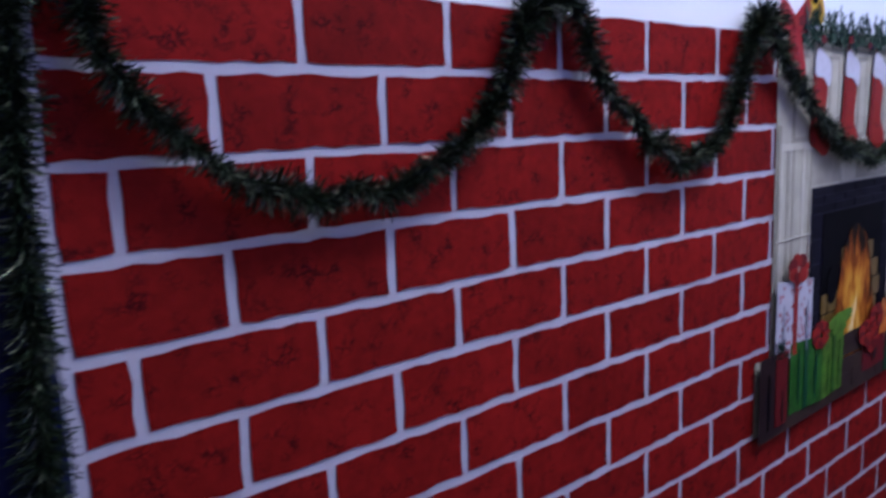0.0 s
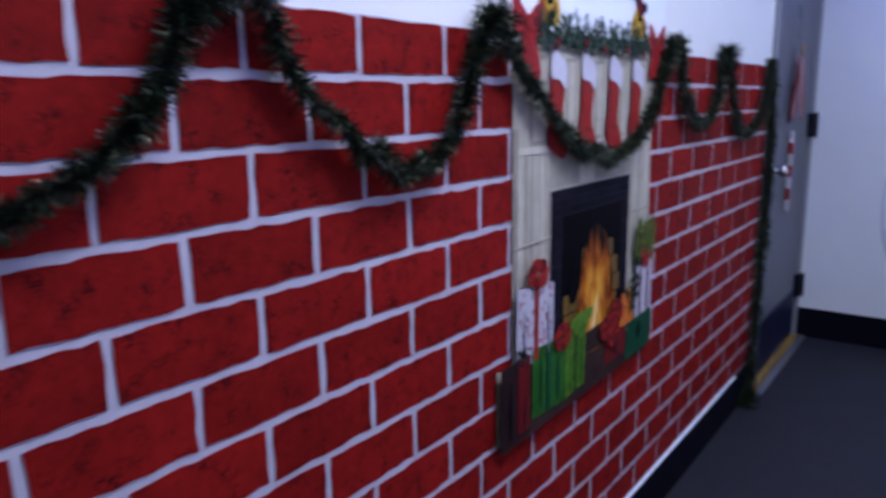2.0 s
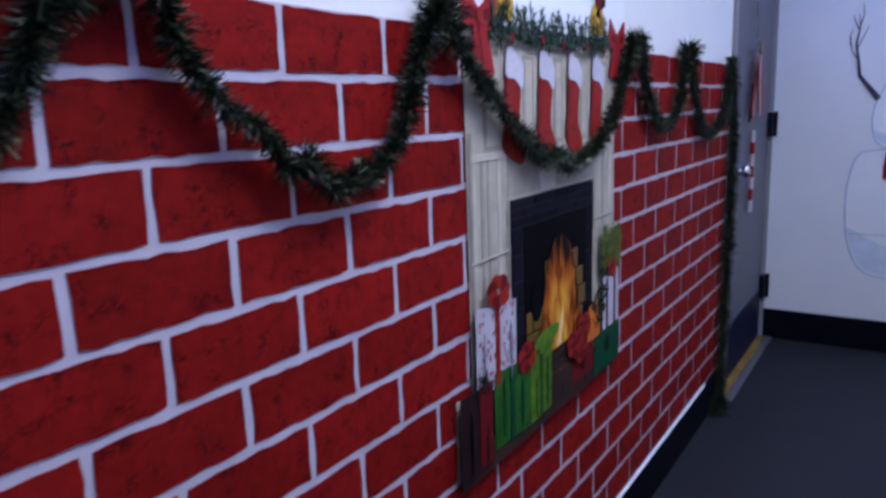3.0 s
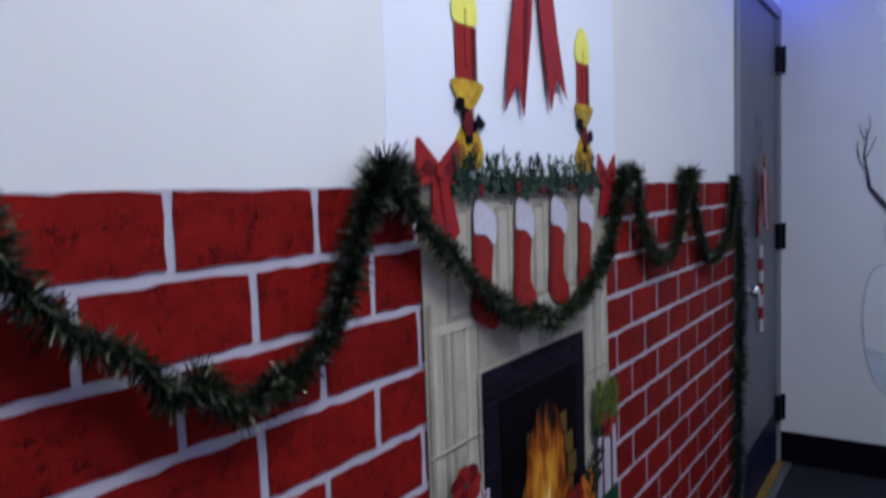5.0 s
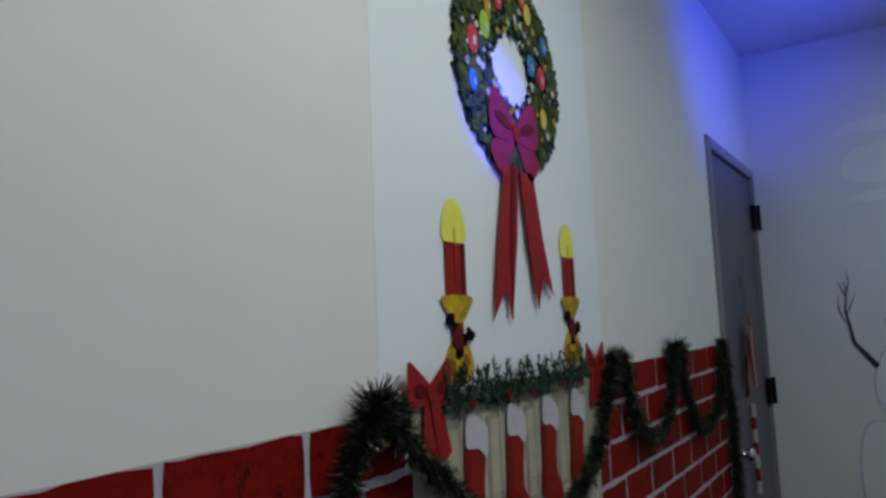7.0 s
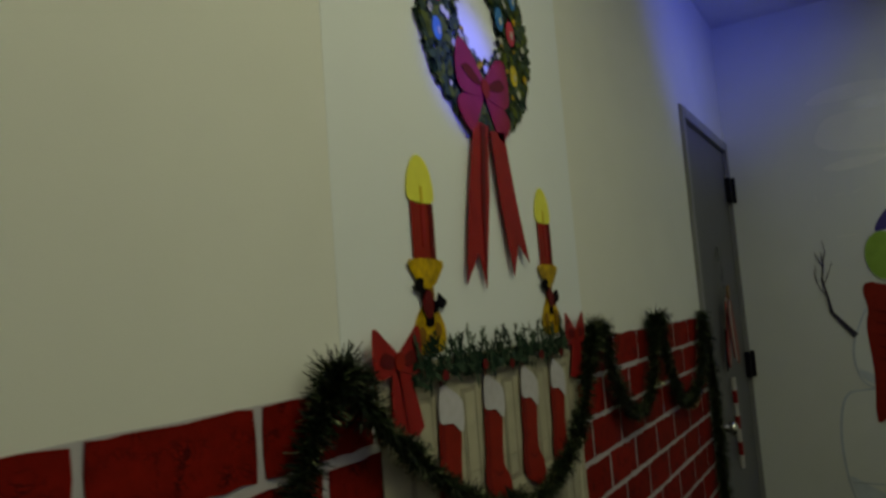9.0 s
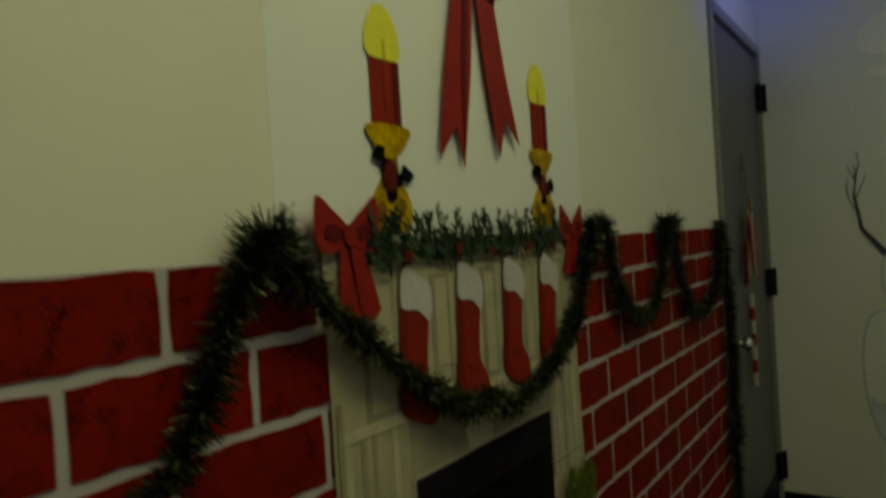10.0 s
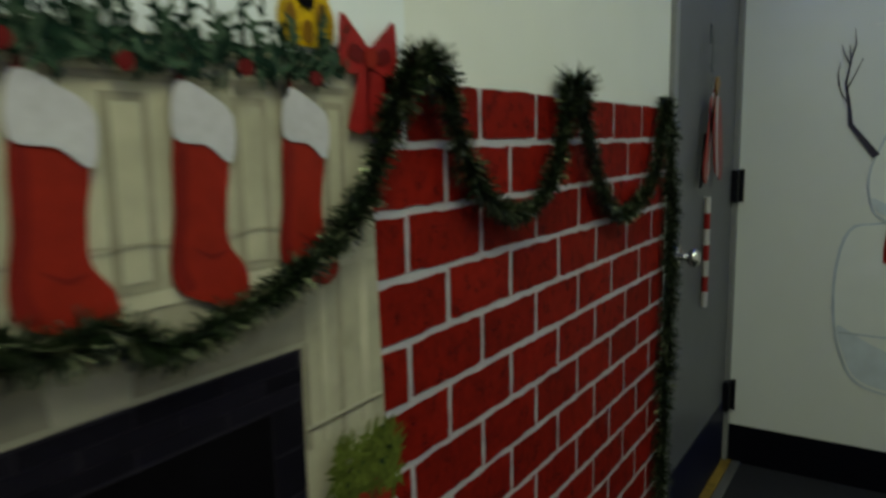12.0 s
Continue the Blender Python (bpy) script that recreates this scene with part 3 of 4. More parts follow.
    for cx, cz, n in ((1.165, 0.757, 9), (1.450, 0.742, 11), (1.395, 0.715, 9), (1.43, 0.69, 8)):
        for a in range(n):
            ang = 6.283 * a / n
            u, v = cx + 0.024 * math.cos(ang), cz + 0.020 * math.sin(ang)
            printed("poinsettia_petal", smooth(ellipse(u, v, 0.018, 0.011, 7, 0.25), 2), g + 0.0045 + 0.0002 * a, (RED, RED_DARK)[a % 2], t)
    gift = printed("gift_box", [(1.395, 0.615), (1.520, 0.618), (1.520, 0.725), (1.395, 0.722)], g, RED_DARK, t, "dark red gift box")
    gift = printed("gift_box", [(1.480, 0.690), (1.560, 0.690), (1.555, 0.780), (1.490, 0.775)], g + 0.0012, FIRE_ORANGE, t, "orange red gift bag")
    gift = printed("gift_box", [(1.520, 0.590), (1.688, 0.594), (1.690, 0.696), (1.525, 0.690)], g + 0.0012, GIFT_DEEP, t, "deep green gift box")
    gift = printed("gift_box", [(1.580, 0.690), (1.688, 0.690), (1.686, 0.835), (1.585, 0.825)], g, GIFT_WHITE, t, "pale grey gift with red ribbon")
    for u in (1.602, 1.652):
        printed("box_ribbon", rect(u, u + 0.009, 0.692, 0.822), g + 0.0016, RED_DARK, gift)
    for a in range(5):
        printed("ribbon_loop", smooth(ellipse(1.632 + 0.022 * math.cos(a * 1.3), 0.848 + 0.020 * math.sin(a * 1.3), 0.016, 0.013, 8, 0.15), 2), g + 0.003 + 0.0003 * a, (RED, RED_DARK)[a % 2], t)
    bm = bmesh.new()
    sprigs(bm, 1.570, 1.688, 0.850, 0.935, 420, 0.026, 0.0202)
    printed("plant_shade", smooth([(1.565, 0.835), (1.580, 0.885), (1.625, 0.925), (1.675, 0.935), (1.680, 0.835)], 3), 0.0185, HOLLY, t)
    keep(part("printed_plant", bm, OLIVE, None, "olive green printed leaves"), t)
    bm = bmesh.new()
    sprigs(bm, 1.52, 1.59, 0.715, 0.80, 60, 0.030, 0.0200)
    sprigs(bm, 0.985, 1.01, 0.74, 0.77, 20, 0.022, 0.0225)
    keep(part("printed_leaves", bm, HOLLY, None, "dark green printed leaves"), t)
    # fold shading on the printed gifts, drawn as thin patches of other colour
    for cx, cz, w, h, m in ((1.075, 0.685, 0.014, 0.060, GIFT_DEEP), (1.150, 0.67, 0.020, 0.05, GIFT_DEEP), (1.210, 0.66, 0.010, 0.045, GIFT_GREEN), (1.262, 0.67, 0.012, 0.055, GIFT_GREEN),
                           (0.955, 0.66, 0.012, 0.06, SOOT), (1.010, 0.64, 0.012, 0.035, GIFT_BROWN), (1.60, 0.655, 0.05, 0.022, HOLLY), (1.455, 0.66, 0.040, 0.025, GIFT_BROWN), (1.005, 0.80, 0.010, 0.05, GIFT_PLAID), (1.105, 0.79, 0.012, 0.055, GIFT_PLAID)):
        printed("wrap_crease", [(cx - w * 0.2, cz - h), (cx + w * 0.15, cz - h * 0.9), (cx + w * 0.35, cz - h * 0.2), (cx + w * 0.2, cz + h * 0.9), (cx - w * 0.1, cz + h), (cx - w * 0.3, cz + h * 0.1)], g + 0.0036, m, t, thick=0.0005)
    for x0 in (1.13, 1.20, 1.275, 1.34, 1.47):
        printed("hearth_plank", rect(x0, x0 + 0.055, 0.600, 0.622 + random.uniform(0, 0.02)), 0.0194, HEARTH, t, thick=0.0005)
    # stockings, mantel greens and bows
    for x in (1.126, 1.262, 1.400, 1.532):
        stocking(t, x, -0.006)
    for mat, lab, n, stems, d in ((HOLLY, "dark printed evergreen branches", 360, 30, 0.0150), (HOLLY_LIGHT, "paler evergreen tips", 90, 11, 0.0178)):
        bm = bmesh.new()
        sprigs(bm, 1.050, 1.618, 1.354, 1.380, n, 0.022, d, fat=0.13)
        for k in range(stems):
            u, v = 1.055 + 0.56 * (k + random.uniform(0.1, 0.9)) / stems, random.uniform(1.366, 1.384)
            lean, ln = random.uniform(-0.45, 0.45), random.uniform(0.020, 0.044)
            for q in range(9):
                f = q / 8
                x, z = u + math.sin(lean) * ln * f, v + math.cos(lean) * ln * f
                sprigs(bm, x - 0.002, x + 0.002, z - 0.002, z + 0.002, 2, 0.015, d, up=1.0, fat=0.15)
        keep(part("mantel_greenery", bm, mat, None, lab), t)
    for u, v in ((1.128, 1.362), (1.250, 1.366), (1.345, 1.358), (1.470, 1.362), (1.565, 1.358)):
        printed("berry", smooth(ellipse(u, v, 0.009, 0.008, 8, 0.1), 2), 0.0225, RED_DARK, t)
    bow(t, 1.022, 1.394, 0.053, 0.105, 0.0165, 0.012)
    bow(t, 1.664, 1.390, 0.050, 0.090, 0.0165, -0.008)


fireplace_poster()


# ---- wall paper panel, candles and wreath ----
def white_panel():
    t = holder("white_paper_panel", 1.34, -0.001, 1.376, "bright white paper panel taped above the fireplace poster", "poster")
    printed("paper", [(0.925, 1.378), (1.758, 1.378), (1.752, 2.40), (0.928, 2.40)], 0.0002, PAPER, t, "", 0.0004)


white_panel()


def candle(cx, group="printed candles"):
    t = holder("candle_cutout", cx, -0.003, 1.405, "red candle cutout in a gold holder with yellow flame", "cutout", group)
    w = 0.030
    printed("candle_stick", rect(cx - w, cx + w, 1.532, 1.626), 0.0030, RED, t, "red candle")
    printed("highlight", rect(cx - 0.004, cx + 0.006, 1.56, 1.622), 0.0040, RIBBON, t)
    printed("shadow_side", rect(cx + w * 0.55, cx + w * 0.98, 1.533, 1.625), 0.0040, RED_DARK, t)
    printed("flame", smooth([(cx - 0.030, 1.627), (cx - 0.036, 1.655), (cx - 0.020, 1.688), (cx, 1.697), (cx + 0.022, 1.684), (cx + 0.035, 1.652), (cx + 0.028, 1.627)], 4), 0.0030, FLAME, t, "soft yellow flame")
    printed("wick", rect(cx - 0.0025, cx + 0.0025, 1.624, 1.650), 0.0042, YELLOW_BALL, t)
    printed("holder_cup", smooth([(cx - 0.044, 1.540), (cx + 0.044, 1.540), (cx + 0.032, 1.515), (cx + 0.012, 1.500), (cx - 0.012, 1.500), (cx - 0.032, 1.515)], 3), 0.0042, GOLD, t, "gold candle cup")
    printed("holder_stem", smooth([(cx - 0.016, 1.502), (cx + 0.016, 1.502), (cx + 0.012, 1.470), (cx - 0.012, 1.470)], 2), 0.0030, GOLD_DARK, t)
    printed("holder_base", smooth([(cx - 0.014, 1.475), (cx + 0.014, 1.475), (cx + 0.040, 1.445), (cx + 0.042, 1.420), (cx + 0.030, 1.405), (cx - 0.030, 1.405), (cx - 0.042, 1.420), (cx - 0.040, 1.445)], 3), 0.0030, GOLD, t, "round gold candle base")
    for u, v, r in ((-0.024, 1.505, 0.015), (-0.010, 1.488, 0.014), (0.010, 1.470, 0.013), (0.030, 1.478, 0.014), (-0.002, 1.452, 0.012)):
        printed("holly_leaf", smooth(ellipse(cx + u, v, r, r * 0.8, 7, 0.35), 2), 0.0055, SOOT if u < 0.02 else NAVY, t, "dark holly leaf")
    printed("red_knot", smooth(ellipse(cx - 0.004, 1.475, 0.014, 0.018, 7, 0.3), 2), 0.0068, RED_DARK, t)
    for u, v in ((-0.024, 1.432), (0.020, 1.436), (0.0, 1.418)):
        printed("gold_shade", smooth(ellipse(cx + u, v, 0.009, 0.014, 7, 0.3), 2), 0.0045, GOLD_DARK, t)
    t.location.z -= 0.010


candle(1.126)
candle(1.576)


def wreath():
    cx, cz = 1.356, 1.965
    t = holder("wreath_cutout", cx, -0.003, 1.49, "green wreath cutout with coloured ornaments and red ribbon bow", "wreath")
    for mat, n, lab, d in ((HOLLY, 2300, "dark green printed wreath needles", 0.0030), (HOLLY_LIGHT, 600, "grey green wreath needles", 0.0060), (OLIVE, 420, "olive wreath needles", 0.0062)):
        bm = bmesh.new()
        for _ in range(n):
            a, r = random.uniform(0, 6.283), 0.056 + 0.142 * math.sqrt(random.random())
            u, v = cx + r * math.cos(a) * 1.02, cz + r * math.sin(a)
            s, b = random.uniform(0.012, 0.026), a + random.uniform(-1.1, 1.1)
            w = s * 0.3
            e, p, q = Vector((math.cos(b), math.sin(b))), Vector((-math.sin(b), math.cos(b))), Vector((u, v))
            dd = d + random.uniform(0, 0.003)
            bm.faces.new([bm.verts.new(north(*c, dd)) for c in (q - p * w * 0.5, q + e * s * 0.5 - p * w, q + e * s, q + e * s * 0.5 + p * w, q + p * w * 0.5)])
        keep(part("wreath_needles", bm, mat, None, lab), t)
    balls = ((-0.135, 0.145, YELLOW_BALL, 0.020), (-0.105, 0.055, LIME_BALL, 0.023), (-0.150, 0.015, RED_BALL, 0.023), (-0.050, 0.125, RED_BALL, 0.020), (0.080, 0.030, BLUE_BALL, 0.020),
             (0.125, 0.015, RED_BALL, 0.022), (0.125, -0.070, YELLOW_BALL, 0.018), (-0.010, 0.165, LIME_BALL, 0.020), (0.075, 0.135, YELLOW_BALL, 0.019), (0.145, 0.09, BLUE_BALL, 0.018),
             (-0.155, -0.06, BLUE_BALL, 0.017), (-0.09, 0.10, GOLD, 0.016), (0.05, 0.16, RED_BALL, 0.017))
    for u, v, m, r in balls:
        ball = printed("ornament", ellipse(cx + u, cz + v, r * 0.8, r * 1.15, 14), 0.0098, m, t, "shiny printed bauble")
        printed("bauble_glint", ellipse(cx + u + 0.004, cz + v - 0.003, r * 0.22, r * 0.4, 8), 0.0110, SILVER_BALL, ball)
    for _ in range(90):
        a, r = random.uniform(0, 6.283), random.uniform(0.075, 0.19)
        s = random.uniform(0.004, 0.008)
        printed("bead", ellipse(cx + r * math.cos(a), cz + r * math.sin(a), s, s, 8), 0.0096, random.choice((SILVER_BALL, GOLD, SILVER_BALL)), t)
    # bow and tails
    bx, bz = 1.346, 1.838
    printed("ribbon_tail", [(1.300, 1.775), (1.352, 1.772), (1.335, 1.64), (1.300, 1.486), (1.282, 1.545), (1.234, 1.494), (1.258, 1.62)], 0.0100, RIBBON, t, "long red ribbon tail with forked end")
    printed("ribbon_tail", [(1.356, 1.765), (1.412, 1.770), (1.440, 1.65), (1.478, 1.532), (1.434, 1.567), (1.407, 1.506), (1.375, 1.64)], 0.0112, RIBBON, t, "long red ribbon tail with forked end")
    printed("ribbon_fold", [(1.322, 1.77), (1.340, 1.77), (1.318, 1.63), (1.300, 1.50), (1.302, 1.62)], 0.0112, RED_DARK, t)
    # upper and lower loops carry the blue light's cast in their colour
    for s in (-1, 1):
        printed("bow_loop", smooth([(bx, bz + 0.012), (bx + s * 0.05, bz + 0.062), (bx + s * 0.088, bz + 0.066), (bx + s * 0.098, bz + 0.0), (bx + s * 0.07, bz - 0.022), (bx, bz - 0.012)], 4), 0.0124, RIBBON_BOW, t)
        printed("bow_loop", smooth([(bx, bz), (bx + s * 0.062, bz - 0.016), (bx + s * 0.098, bz - 0.045), (bx + s * 0.060, bz - 0.085), (bx + s * 0.03, bz - 0.06)], 4), 0.0112, RIBBON_BOW, t)
        printed("bow_fold", smooth([(bx + s * 0.01, bz + 0.004), (bx + s * 0.055, bz + 0.03), (bx + s * 0.08, bz + 0.02), (bx + s * 0.05, bz + 0.004)], 3), 0.0136, RED_DARK, t)
    printed("bow_knot", ellipse(bx, bz, 0.015, 0.018, 12), 0.0148, RED, t)


wreath()


# ---- tinsel garlands ----
def garland(points, label, radius=0.031, density=8200, tufts=()):
    """A wire core along points, with thousands of thin tinsel needles."""
    path = [Vector(p) for p in smooth(points, 10, closed=False)]
    t = holder("garland", *points[0], label, "garland", "tinsel garlands")
    bm = bmesh.new()
    rings = []
    for i, q in enumerate(path):
        d = (path[min(i + 1, len(path) - 1)] - path[max(i - 1, 0)]).normalized()
        a = d.cross(Vector((0, 1, 0))).normalized()
        b = d.cross(a)
        rings.append([bm.verts.new(q + (a * math.cos(k * 1.0472) + b * math.sin(k * 1.0472)) * 0.0035) for k in range(6)])
    for r0, r1 in zip(rings, rings[1:]):
        for k in range(6):
            bm.faces.new((r0[k], r0[(k + 1) % 6], r1[(k + 1) % 6], r1[k]))
    keep(part("wire_core", bm, CORE), t)
    sets = [[], []]
    for i in range(len(path) - 1):
        q0, q1 = path[i], path[i + 1]
        d = q1 - q0
        ln = d.length
        if ln < 1e-6:
            continue
        d.normalize()
        clump = 0.85 + 0.35 * noise.noise((q0.x * 14, q0.z * 14, 2.0))
        near = 1.0 * max([math.exp(-((q0 - Vector(c)).length / s) ** 2) for c, s in tufts] or [0])
        for _ in range(int(density * ln * (1 + 0.7 * near)) + 1):
            q = q0.lerp(q1, random.random())
            r = Vector((random.gauss(0, 1), random.gauss(0, 1), random.gauss(0, 1) + 0.5 * near))
            r = (r - d * r.dot(d) * 0.55).normalized()
            s = radius * clump * random.uniform(0.35, 1.05) * (1 + 0.6 * near)
            e = q + r * s + Vector((0, 0, -0.004))
            if e.y > -0.004:
                e.y = -0.004 - random.random() * 0.004
            w = r.cross(Vector((random.gauss(0, 1), random.gauss(0, 1), random.gauss(0, 1)))).normalized() * random.uniform(0.0007, 0.0015)
            sets[random.random() < 0.10].append((q - w, q + w, e + w * 0.5, e - w * 0.5))
    for quads, mat, lab in zip(sets, (NEEDLE, NEEDLE_PALE), ("dark green tinsel needles", "pale tinsel needles, coloured for light tips and glints")):
        me = bpy.data.meshes.new("tinsel")
        me.from_pydata([v for qd in quads for v in qd], [], [(4 * i, 4 * i + 1, 4 * i + 2, 4 * i + 3) for i in range(len(quads))])
        me.materials.append(mat)
        ob = tagged(new("tinsel", me), lab)
        keep(ob, t)


def swag(pairs, y=-0.030):
    return [(u, y, v) for u, v in pairs]


LAB = "dark green tinsel garland swag pinned along the brick top"
garland(swag([(-0.262, 1.365), (-0.215, 1.362), (-0.203, 1.300), (-0.157, 1.239), (-0.094, 1.184), (-0.040, 1.166), (0.010, 1.150), (0.040, 1.166), (0.075, 1.150), (0.125, 1.172), (0.196, 1.206), (0.263, 1.269), (0.300, 1.347), (0.345, 1.378)]), LAB, tufts=(((0.345, -0.03, 1.378), 0.05), ((-0.262, -0.03, 1.36), 0.05)))
garland(swag([(0.345, 1.378), (0.395, 1.380), (0.432, 1.307), (0.480, 1.252), (0.528, 1.226), (0.560, 1.182), (0.590, 1.190), (0.635, 1.150), (0.668, 1.160), (0.722, 1.172), (0.781, 1.217), (0.829, 1.315), (0.886, 1.395)]), LAB, tufts=(((0.886, -0.03, 1.395), 0.06), ((0.365, -0.03, 1.385), 0.05)))
garland(swag([(0.886, 1.395), (0.942, 1.338), (1.010, 1.285), (1.084, 1.232), (1.175, 1.178), (1.262, 1.140), (1.300, 1.150), (1.365, 1.118), (1.430, 1.134), (1.497, 1.150), (1.580, 1.190), (1.640, 1.245), (1.697, 1.339), (1.747, 1.392)]), "dark green tinsel garland swag hanging across the fireplace poster", tufts=(((0.886, -0.03, 1.395), 0.06), ((1.747, -0.03, 1.392), 0.05)))
garland(swag([(1.747, 1.392), (1.785, 1.385), (1.815, 1.340), (1.860, 1.265), (1.911, 1.212), (1.980, 1.182), (2.060, 1.180), (2.150, 1.225), (2.200, 1.310), (2.240, 1.395)]), LAB, tufts=(((1.76, -0.03, 1.385), 0.06), ((2.24, -0.03, 1.39), 0.04)))
garland(swag([(2.240, 1.395), (2.290, 1.330), (2.360, 1.225), (2.440, 1.150), (2.530, 1.128), (2.640, 1.150), (2.740, 1.195), (2.800, 1.290), (2.835, 1.390)]), LAB, tufts=(((2.24, -0.03, 1.39), 0.04),))
garland(swag([(2.835, 1.390), (2.870, 1.300), (2.895, 1.200), (2.920, 1.080), (2.906, 0.990), (2.928, 0.900), (2.896, 0.810), (2.908, 0.720), (2.880, 0.620), (2.894, 0.530), (2.870, 0.440), (2.868, 0.320), (2.860, 0.180), (2.852, 0.060), (2.82, 0.024), (2.76, 0.022)]), "dark green tinsel garland hanging upright to the floor beside the door", radius=0.040, tufts=(((2.80, -0.03, 0.03), 0.06),))
garland(swag([(-0.262, 1.365), (-0.268, 1.280), (-0.274, 1.200), (-0.277, 1.110), (-0.280, 1.020), (-0.285, 0.930), (-0.287, 0.800), (-0.290, 0.600), (-0.290, 0.400), (-0.290, 0.200), (-0.285, 0.03)]), "dark green tinsel garland hanging upright at the sheet's edge", radius=0.033)


# ---- snowman painted on the end wall ----
def snowman():
    t = holder("snowman_painting", ROOM_E - 0.002, -0.71, 0.365, "painted snowman with red scarf and green earmuffs on the white wall", "painting")

    def paint(name, pts, d, mat, label=""):
        return printed(name, pts, d, mat, t, label, on=east)
    low = smooth([(-0.55, 0.985), (-0.455, 0.955), (-0.418, 0.80), (-0.422, 0.62), (-0.450, 0.49), (-0.505, 0.395), (-0.62, 0.362), (-0.80, 0.355), (-0.98, 0.375), (-1.10, 0.48), (-1.15, 0.66), (-1.13, 0.85), (-1.03, 0.985), (-0.80, 1.02)], 4)
    mid = smooth([(-0.545, 1.00), (-0.512, 1.06), (-0.505, 1.15), (-0.535, 1.25), (-0.60, 1.35), (-0.80, 1.42), (-0.98, 1.35), (-1.06, 1.2), (-1.04, 1.05), (-0.95, 0.98), (-0.80, 0.96), (-0.65, 0.97)], 4)
    head = smooth(ellipse(-0.80, 1.575, 0.170, 0.180, 14), 2)
    for name, pts, c, d in (("lower_ball", low, (-0.79, 0.68), 0.0010), ("middle_ball", mid, (-0.79, 1.18), 0.0022), ("head", head, (-0.80, 1.575), 0.0034)):
        ball = paint(name, pts, d, SNOW_LINE, "snow ball with blue-grey painted outline")
        printed("snow", [(c[0] + (u - c[0]) * 0.975, c[1] + (v - c[1]) * 0.978) for u, v in pts], d + 0.0009, SNOW, ball, "white painted snow", on=east)
    paint("shading", smooth([(-0.437, 0.60), (-0.462, 0.50), (-0.512, 0.412), (-0.62, 0.380), (-0.80, 0.374), (-0.80, 0.44), (-0.66, 0.50), (-0.55, 0.545), (-0.48, 0.585)], 4), 0.0030, SNOW_SHADE, "pale blue painted shading")
    paint("shading", smooth([(-0.522, 1.07), (-0.545, 1.02), (-0.64, 0.988), (-0.66, 1.02), (-0.57, 1.05)], 4), 0.0042, SNOW_SHADE)
    paint("shading", [(-0.445, 0.575), (-0.75, 0.570), (-0.75, 0.576), (-0.445, 0.581)], 0.0042, SNOW_LINE, "thin crease line")
    stroke("branch_arm", [(-0.526, 1.215), (-0.490, 1.262), (-0.442, 1.325), (-0.434, 1.395), (-0.420, 1.47), (-0.432, 1.54), (-0.425, 1.60)], [0.026, 0.022, 0.016, 0.011, 0.008, 0.005, 0.002], 0.0034, TWIG, t, "dark painted branch arm", on=east)
    for pts in ([(-0.434, 1.395), (-0.410, 1.43), (-0.395, 1.475)], [(-0.425, 1.45), (-0.448, 1.50), (-0.468, 1.55)], [(-0.430, 1.53), (-0.410, 1.57), (-0.402, 1.60)], [(-0.431, 1.55), (-0.445, 1.60), (-0.438, 1.65)], [(-0.400, 1.46), (-0.394, 1.50), (-0.400, 1.54)]):
        stroke("twig", pts, [0.006, 0.004, 0.002], 0.0034, TWIG, t, on=east)
    paint("scarf", smooth([(-0.573, 1.415), (-0.610, 1.448), (-0.770, 1.40), (-0.940, 1.44), (-0.960, 1.39), (-0.770, 1.335), (-0.710, 1.32), (-0.705, 1.10), (-0.700, 0.86), (-0.630, 0.875), (-0.568, 0.845), (-0.578, 1.05), (-0.570, 1.25), (-0.585, 1.33)], 3), 0.0050, RED, "red painted scarf")
    for k in range(9):
        z = 0.90 + k * 0.052
        stroke("scarf_fold", [(-0.612, z + 0.006), (-0.66, z - 0.006), (-0.725, z + 0.008)], [0.004, 0.009, 0.003], 0.0062, RED_DARK, t, on=east)
    paint("earmuff", smooth(ellipse(-0.668, 1.560, 0.072, 0.105, 14, 0.03), 2), 0.0056, EARMUFF, "lime green earmuff")
    paint("earmuff", smooth(ellipse(-0.935, 1.560, 0.072, 0.105, 14, 0.03), 2), 0.0056, EARMUFF, "lime green earmuff")
    paint("hat", smooth([(-0.650, 1.665), (-0.700, 1.76), (-0.80, 1.80), (-0.90, 1.76), (-0.95, 1.665), (-0.80, 1.70)], 4), 0.0048, HAT, "purple painted hat")
    for v in (1.22, 1.10, 0.80):
        paint("button", ellipse(-0.80, v, 0.022, 0.022, 12, 0.05), 0.0040, TWIG)
    paint("eye", ellipse(-0.745, 1.62, 0.014, 0.018, 10), 0.0048, TWIG)
    paint("eye", ellipse(-0.850, 1.62, 0.014, 0.018, 10), 0.0048, TWIG)
    paint("carrot_nose", [(-0.785, 1.585), (-0.785, 1.548), (-0.90, 1.555)], 0.0048, FIRE_ORANGE)


snowman()


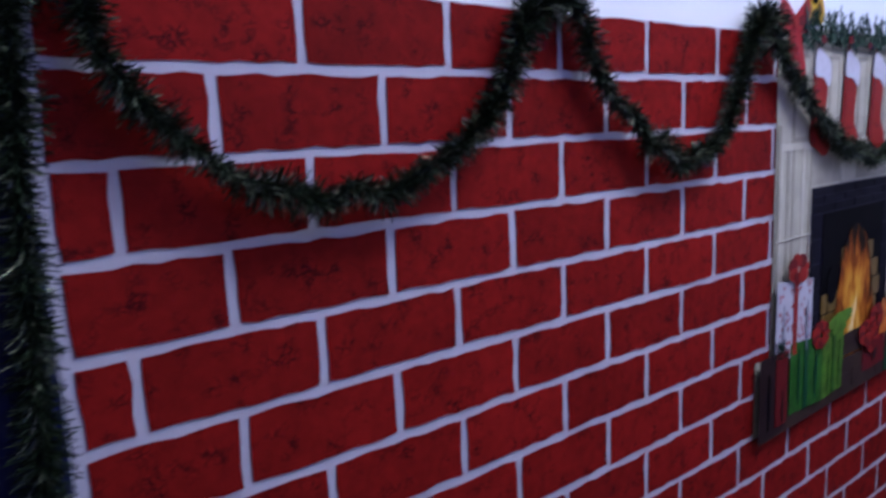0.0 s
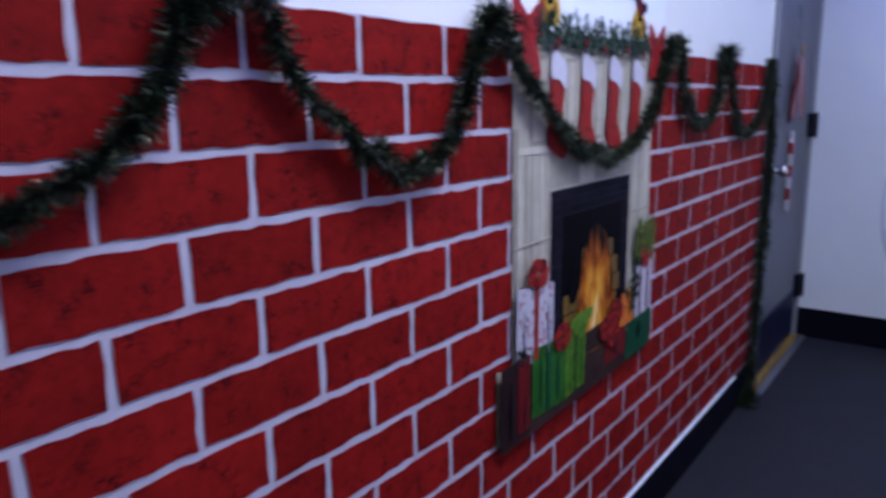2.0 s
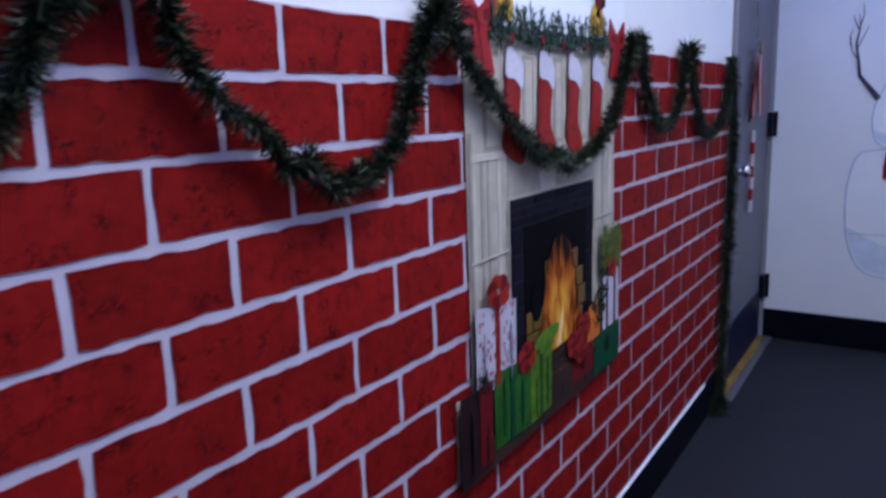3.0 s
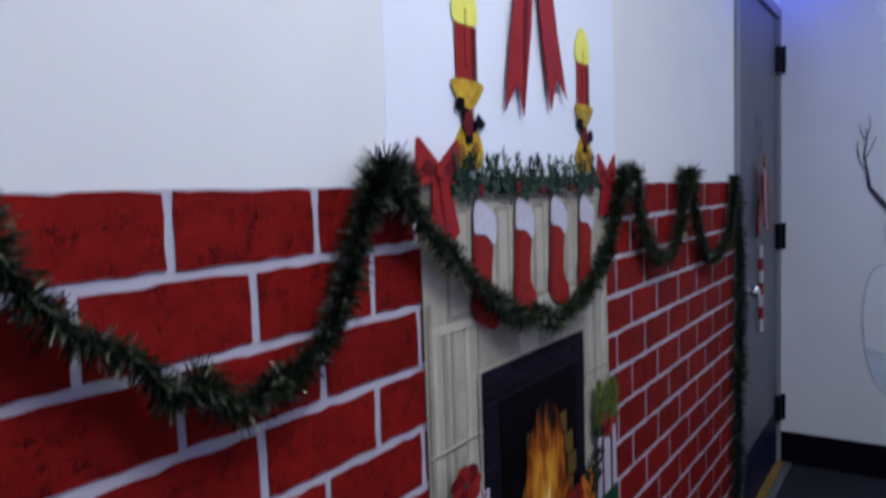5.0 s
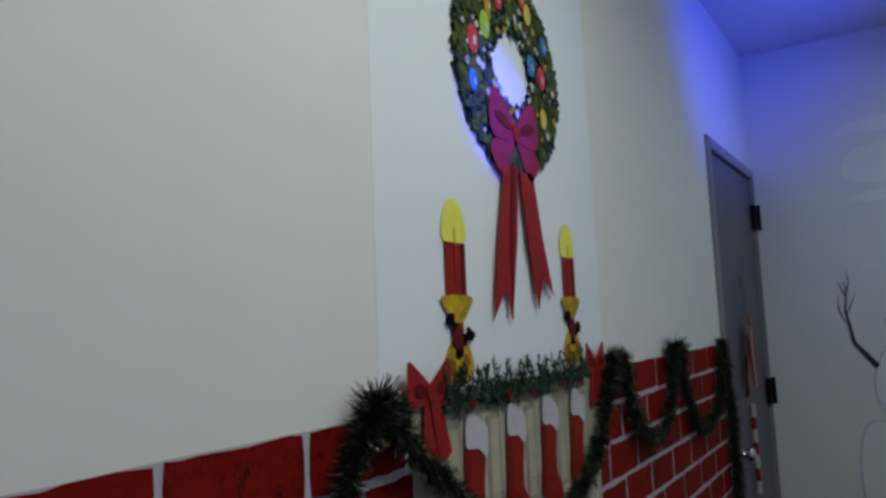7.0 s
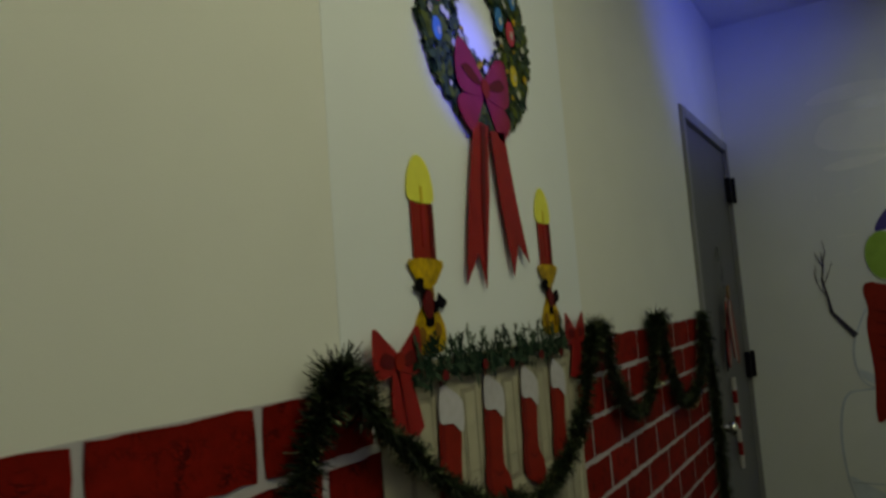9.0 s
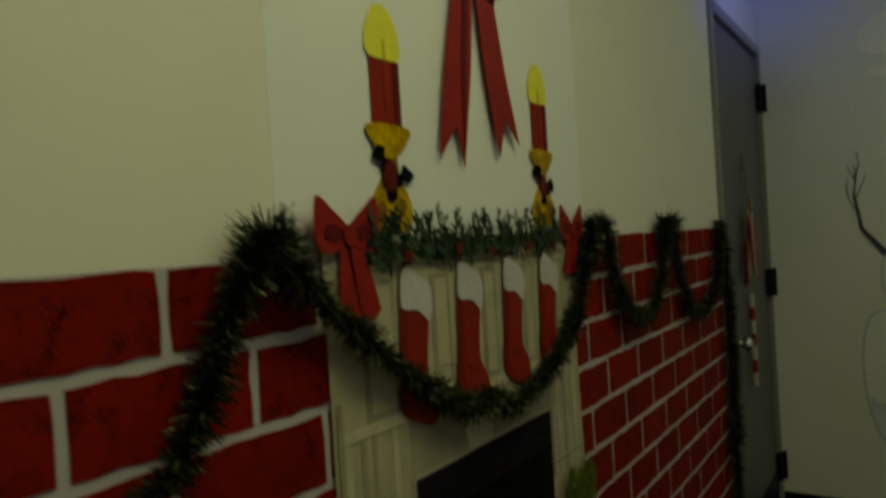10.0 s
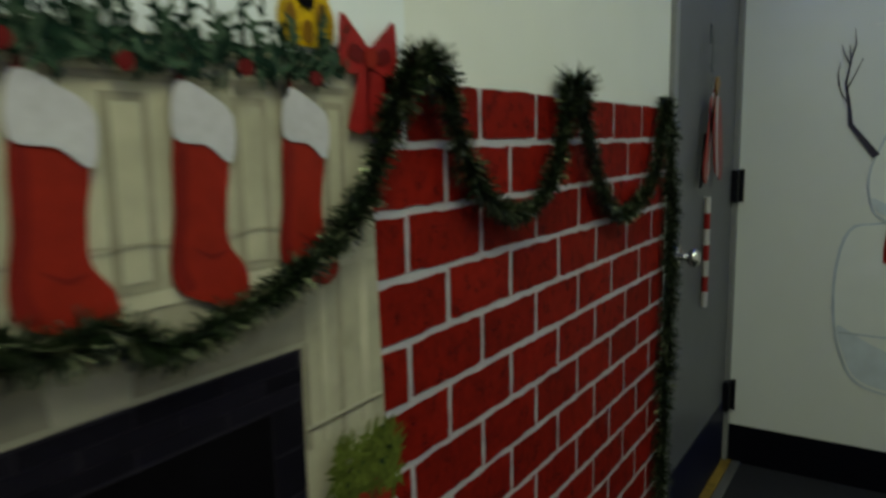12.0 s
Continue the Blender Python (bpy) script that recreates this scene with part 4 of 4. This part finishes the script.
# Reflections on the glossy wall film, painted as pale flat shapes.
def film_reflections():
    for label, pts in (("pale painted reflection high on the glossy white wall", [(-0.46, 2.10), (-0.50, 2.19), (-0.60, 2.215), (-0.74, 2.21), (-0.84, 2.17), (-0.86, 2.08), (-0.76, 2.035), (-0.62, 2.04), (-0.52, 2.05)]),
                       ("thin pale painted streak of reflected light on the white wall", [(-0.44, 2.28), (-0.52, 2.33), (-0.68, 2.34), (-0.84, 2.31), (-0.72, 2.285), (-0.56, 2.27)]),
                       ("thin pale painted streak of reflected light on the white wall", [(-0.48, 1.975), (-0.58, 2.005), (-0.74, 2.0), (-0.66, 1.965), (-0.54, 1.955)])):
        tagged(part("film_reflection", flat_bm(smooth(pts, 5), 0.0008, 0.0006, east), REFLECT_PALE), label, "painting", "painted clouds")
    # glints on the film's wrinkles, painted as thin pale slivers
    for (u0, v0), (u1, v1) in (((-0.432, 1.828), (-0.436, 1.858)), ((-0.515, 1.842), (-0.548, 1.856)), ((-0.582, 1.846), (-0.640, 1.872)), ((-0.50, 1.66), (-0.58, 1.662))):
        a, b = Vector((u0, v0)), Vector((u1, v1))
        p = Vector((-(b - a).y, (b - a).x)).normalized() * 0.0025
        tagged(part("painted_glint", flat_bm([tuple(a - p), tuple(b - p * 0.4), tuple(b + p * 0.4), tuple(a + p)], 0.001, 0.002, east), REFLECT_PALE), "short pale strip painted as a glint on the wall film", "tape", "tape strips")


film_reflections()


# ---- single bricks of the printed sheet ----
def brick_mesh(w, h, seed):
    """One printed brick with a slightly ragged edge, lying on the sheet."""
    rnd = random.Random(seed)
    pts = []
    nx, nz = max(2, int(w / 0.020)), 3
    for i in range(nx):
        pts.append((-w / 2 + w * i / nx, -h / 2))
    for i in range(nz):
        pts.append((w / 2, -h / 2 + h * i / nz))
    for i in range(nx):
        pts.append((w / 2 - w * i / nx, h / 2))
    for i in range(nz):
        pts.append((-w / 2, h / 2 - h * i / nz))
    pts = [(u + rnd.uniform(-0.0017, 0.0017), v + rnd.uniform(-0.0019, 0.0019)) for u, v in pts]
    bm = flat_bm(pts, 0.0, 0.0012)
    me = bpy.data.meshes.new("brick")
    bm.to_mesh(me)
    bm.free()
    me.materials.append(BRICK)
    return me


GAP = 0.0118
FULL = [brick_mesh(2 * HALF - GAP, ROW_H - GAP, s) for s in range(14)]


def brick(x0, x1, row, seed):
    full = abs((x1 - x0) - 2 * HALF) < 0.004
    me = FULL[seed % 14] if full else brick_mesh(x1 - x0 - GAP, ROW_H - GAP, seed)
    ob = new("brick", me)
    x = (x0 + x1) / 2
    z = TOP - (row + 0.5) * ROW_H + 0.0018 * noise.noise((x * 2.2, row * 0.7, 5))
    ob.location = (x, -0.0029, z)
    keep(ob, SHEET)


for row in range(ROWS_N):
    shift = 0.0 if row % 2 == 0 else HALF
    joints = [SHEET0 + 0.006] + [i * 2 * HALF + shift for i in range(-2, 9) if SHEET0 + 0.03 < i * 2 * HALF + shift < 1.70]
    joints += [j for j in (1.943 + i * 2 * HALF + shift for i in range(-1, 7)) if joints[-1] + 0.12 < j < SHEET1 - 0.03] + [SHEET1 + 0.004]
    for i, (a, b) in enumerate(zip(joints, joints[1:])):
        brick(a, b, row, row * 31 + i * 7)
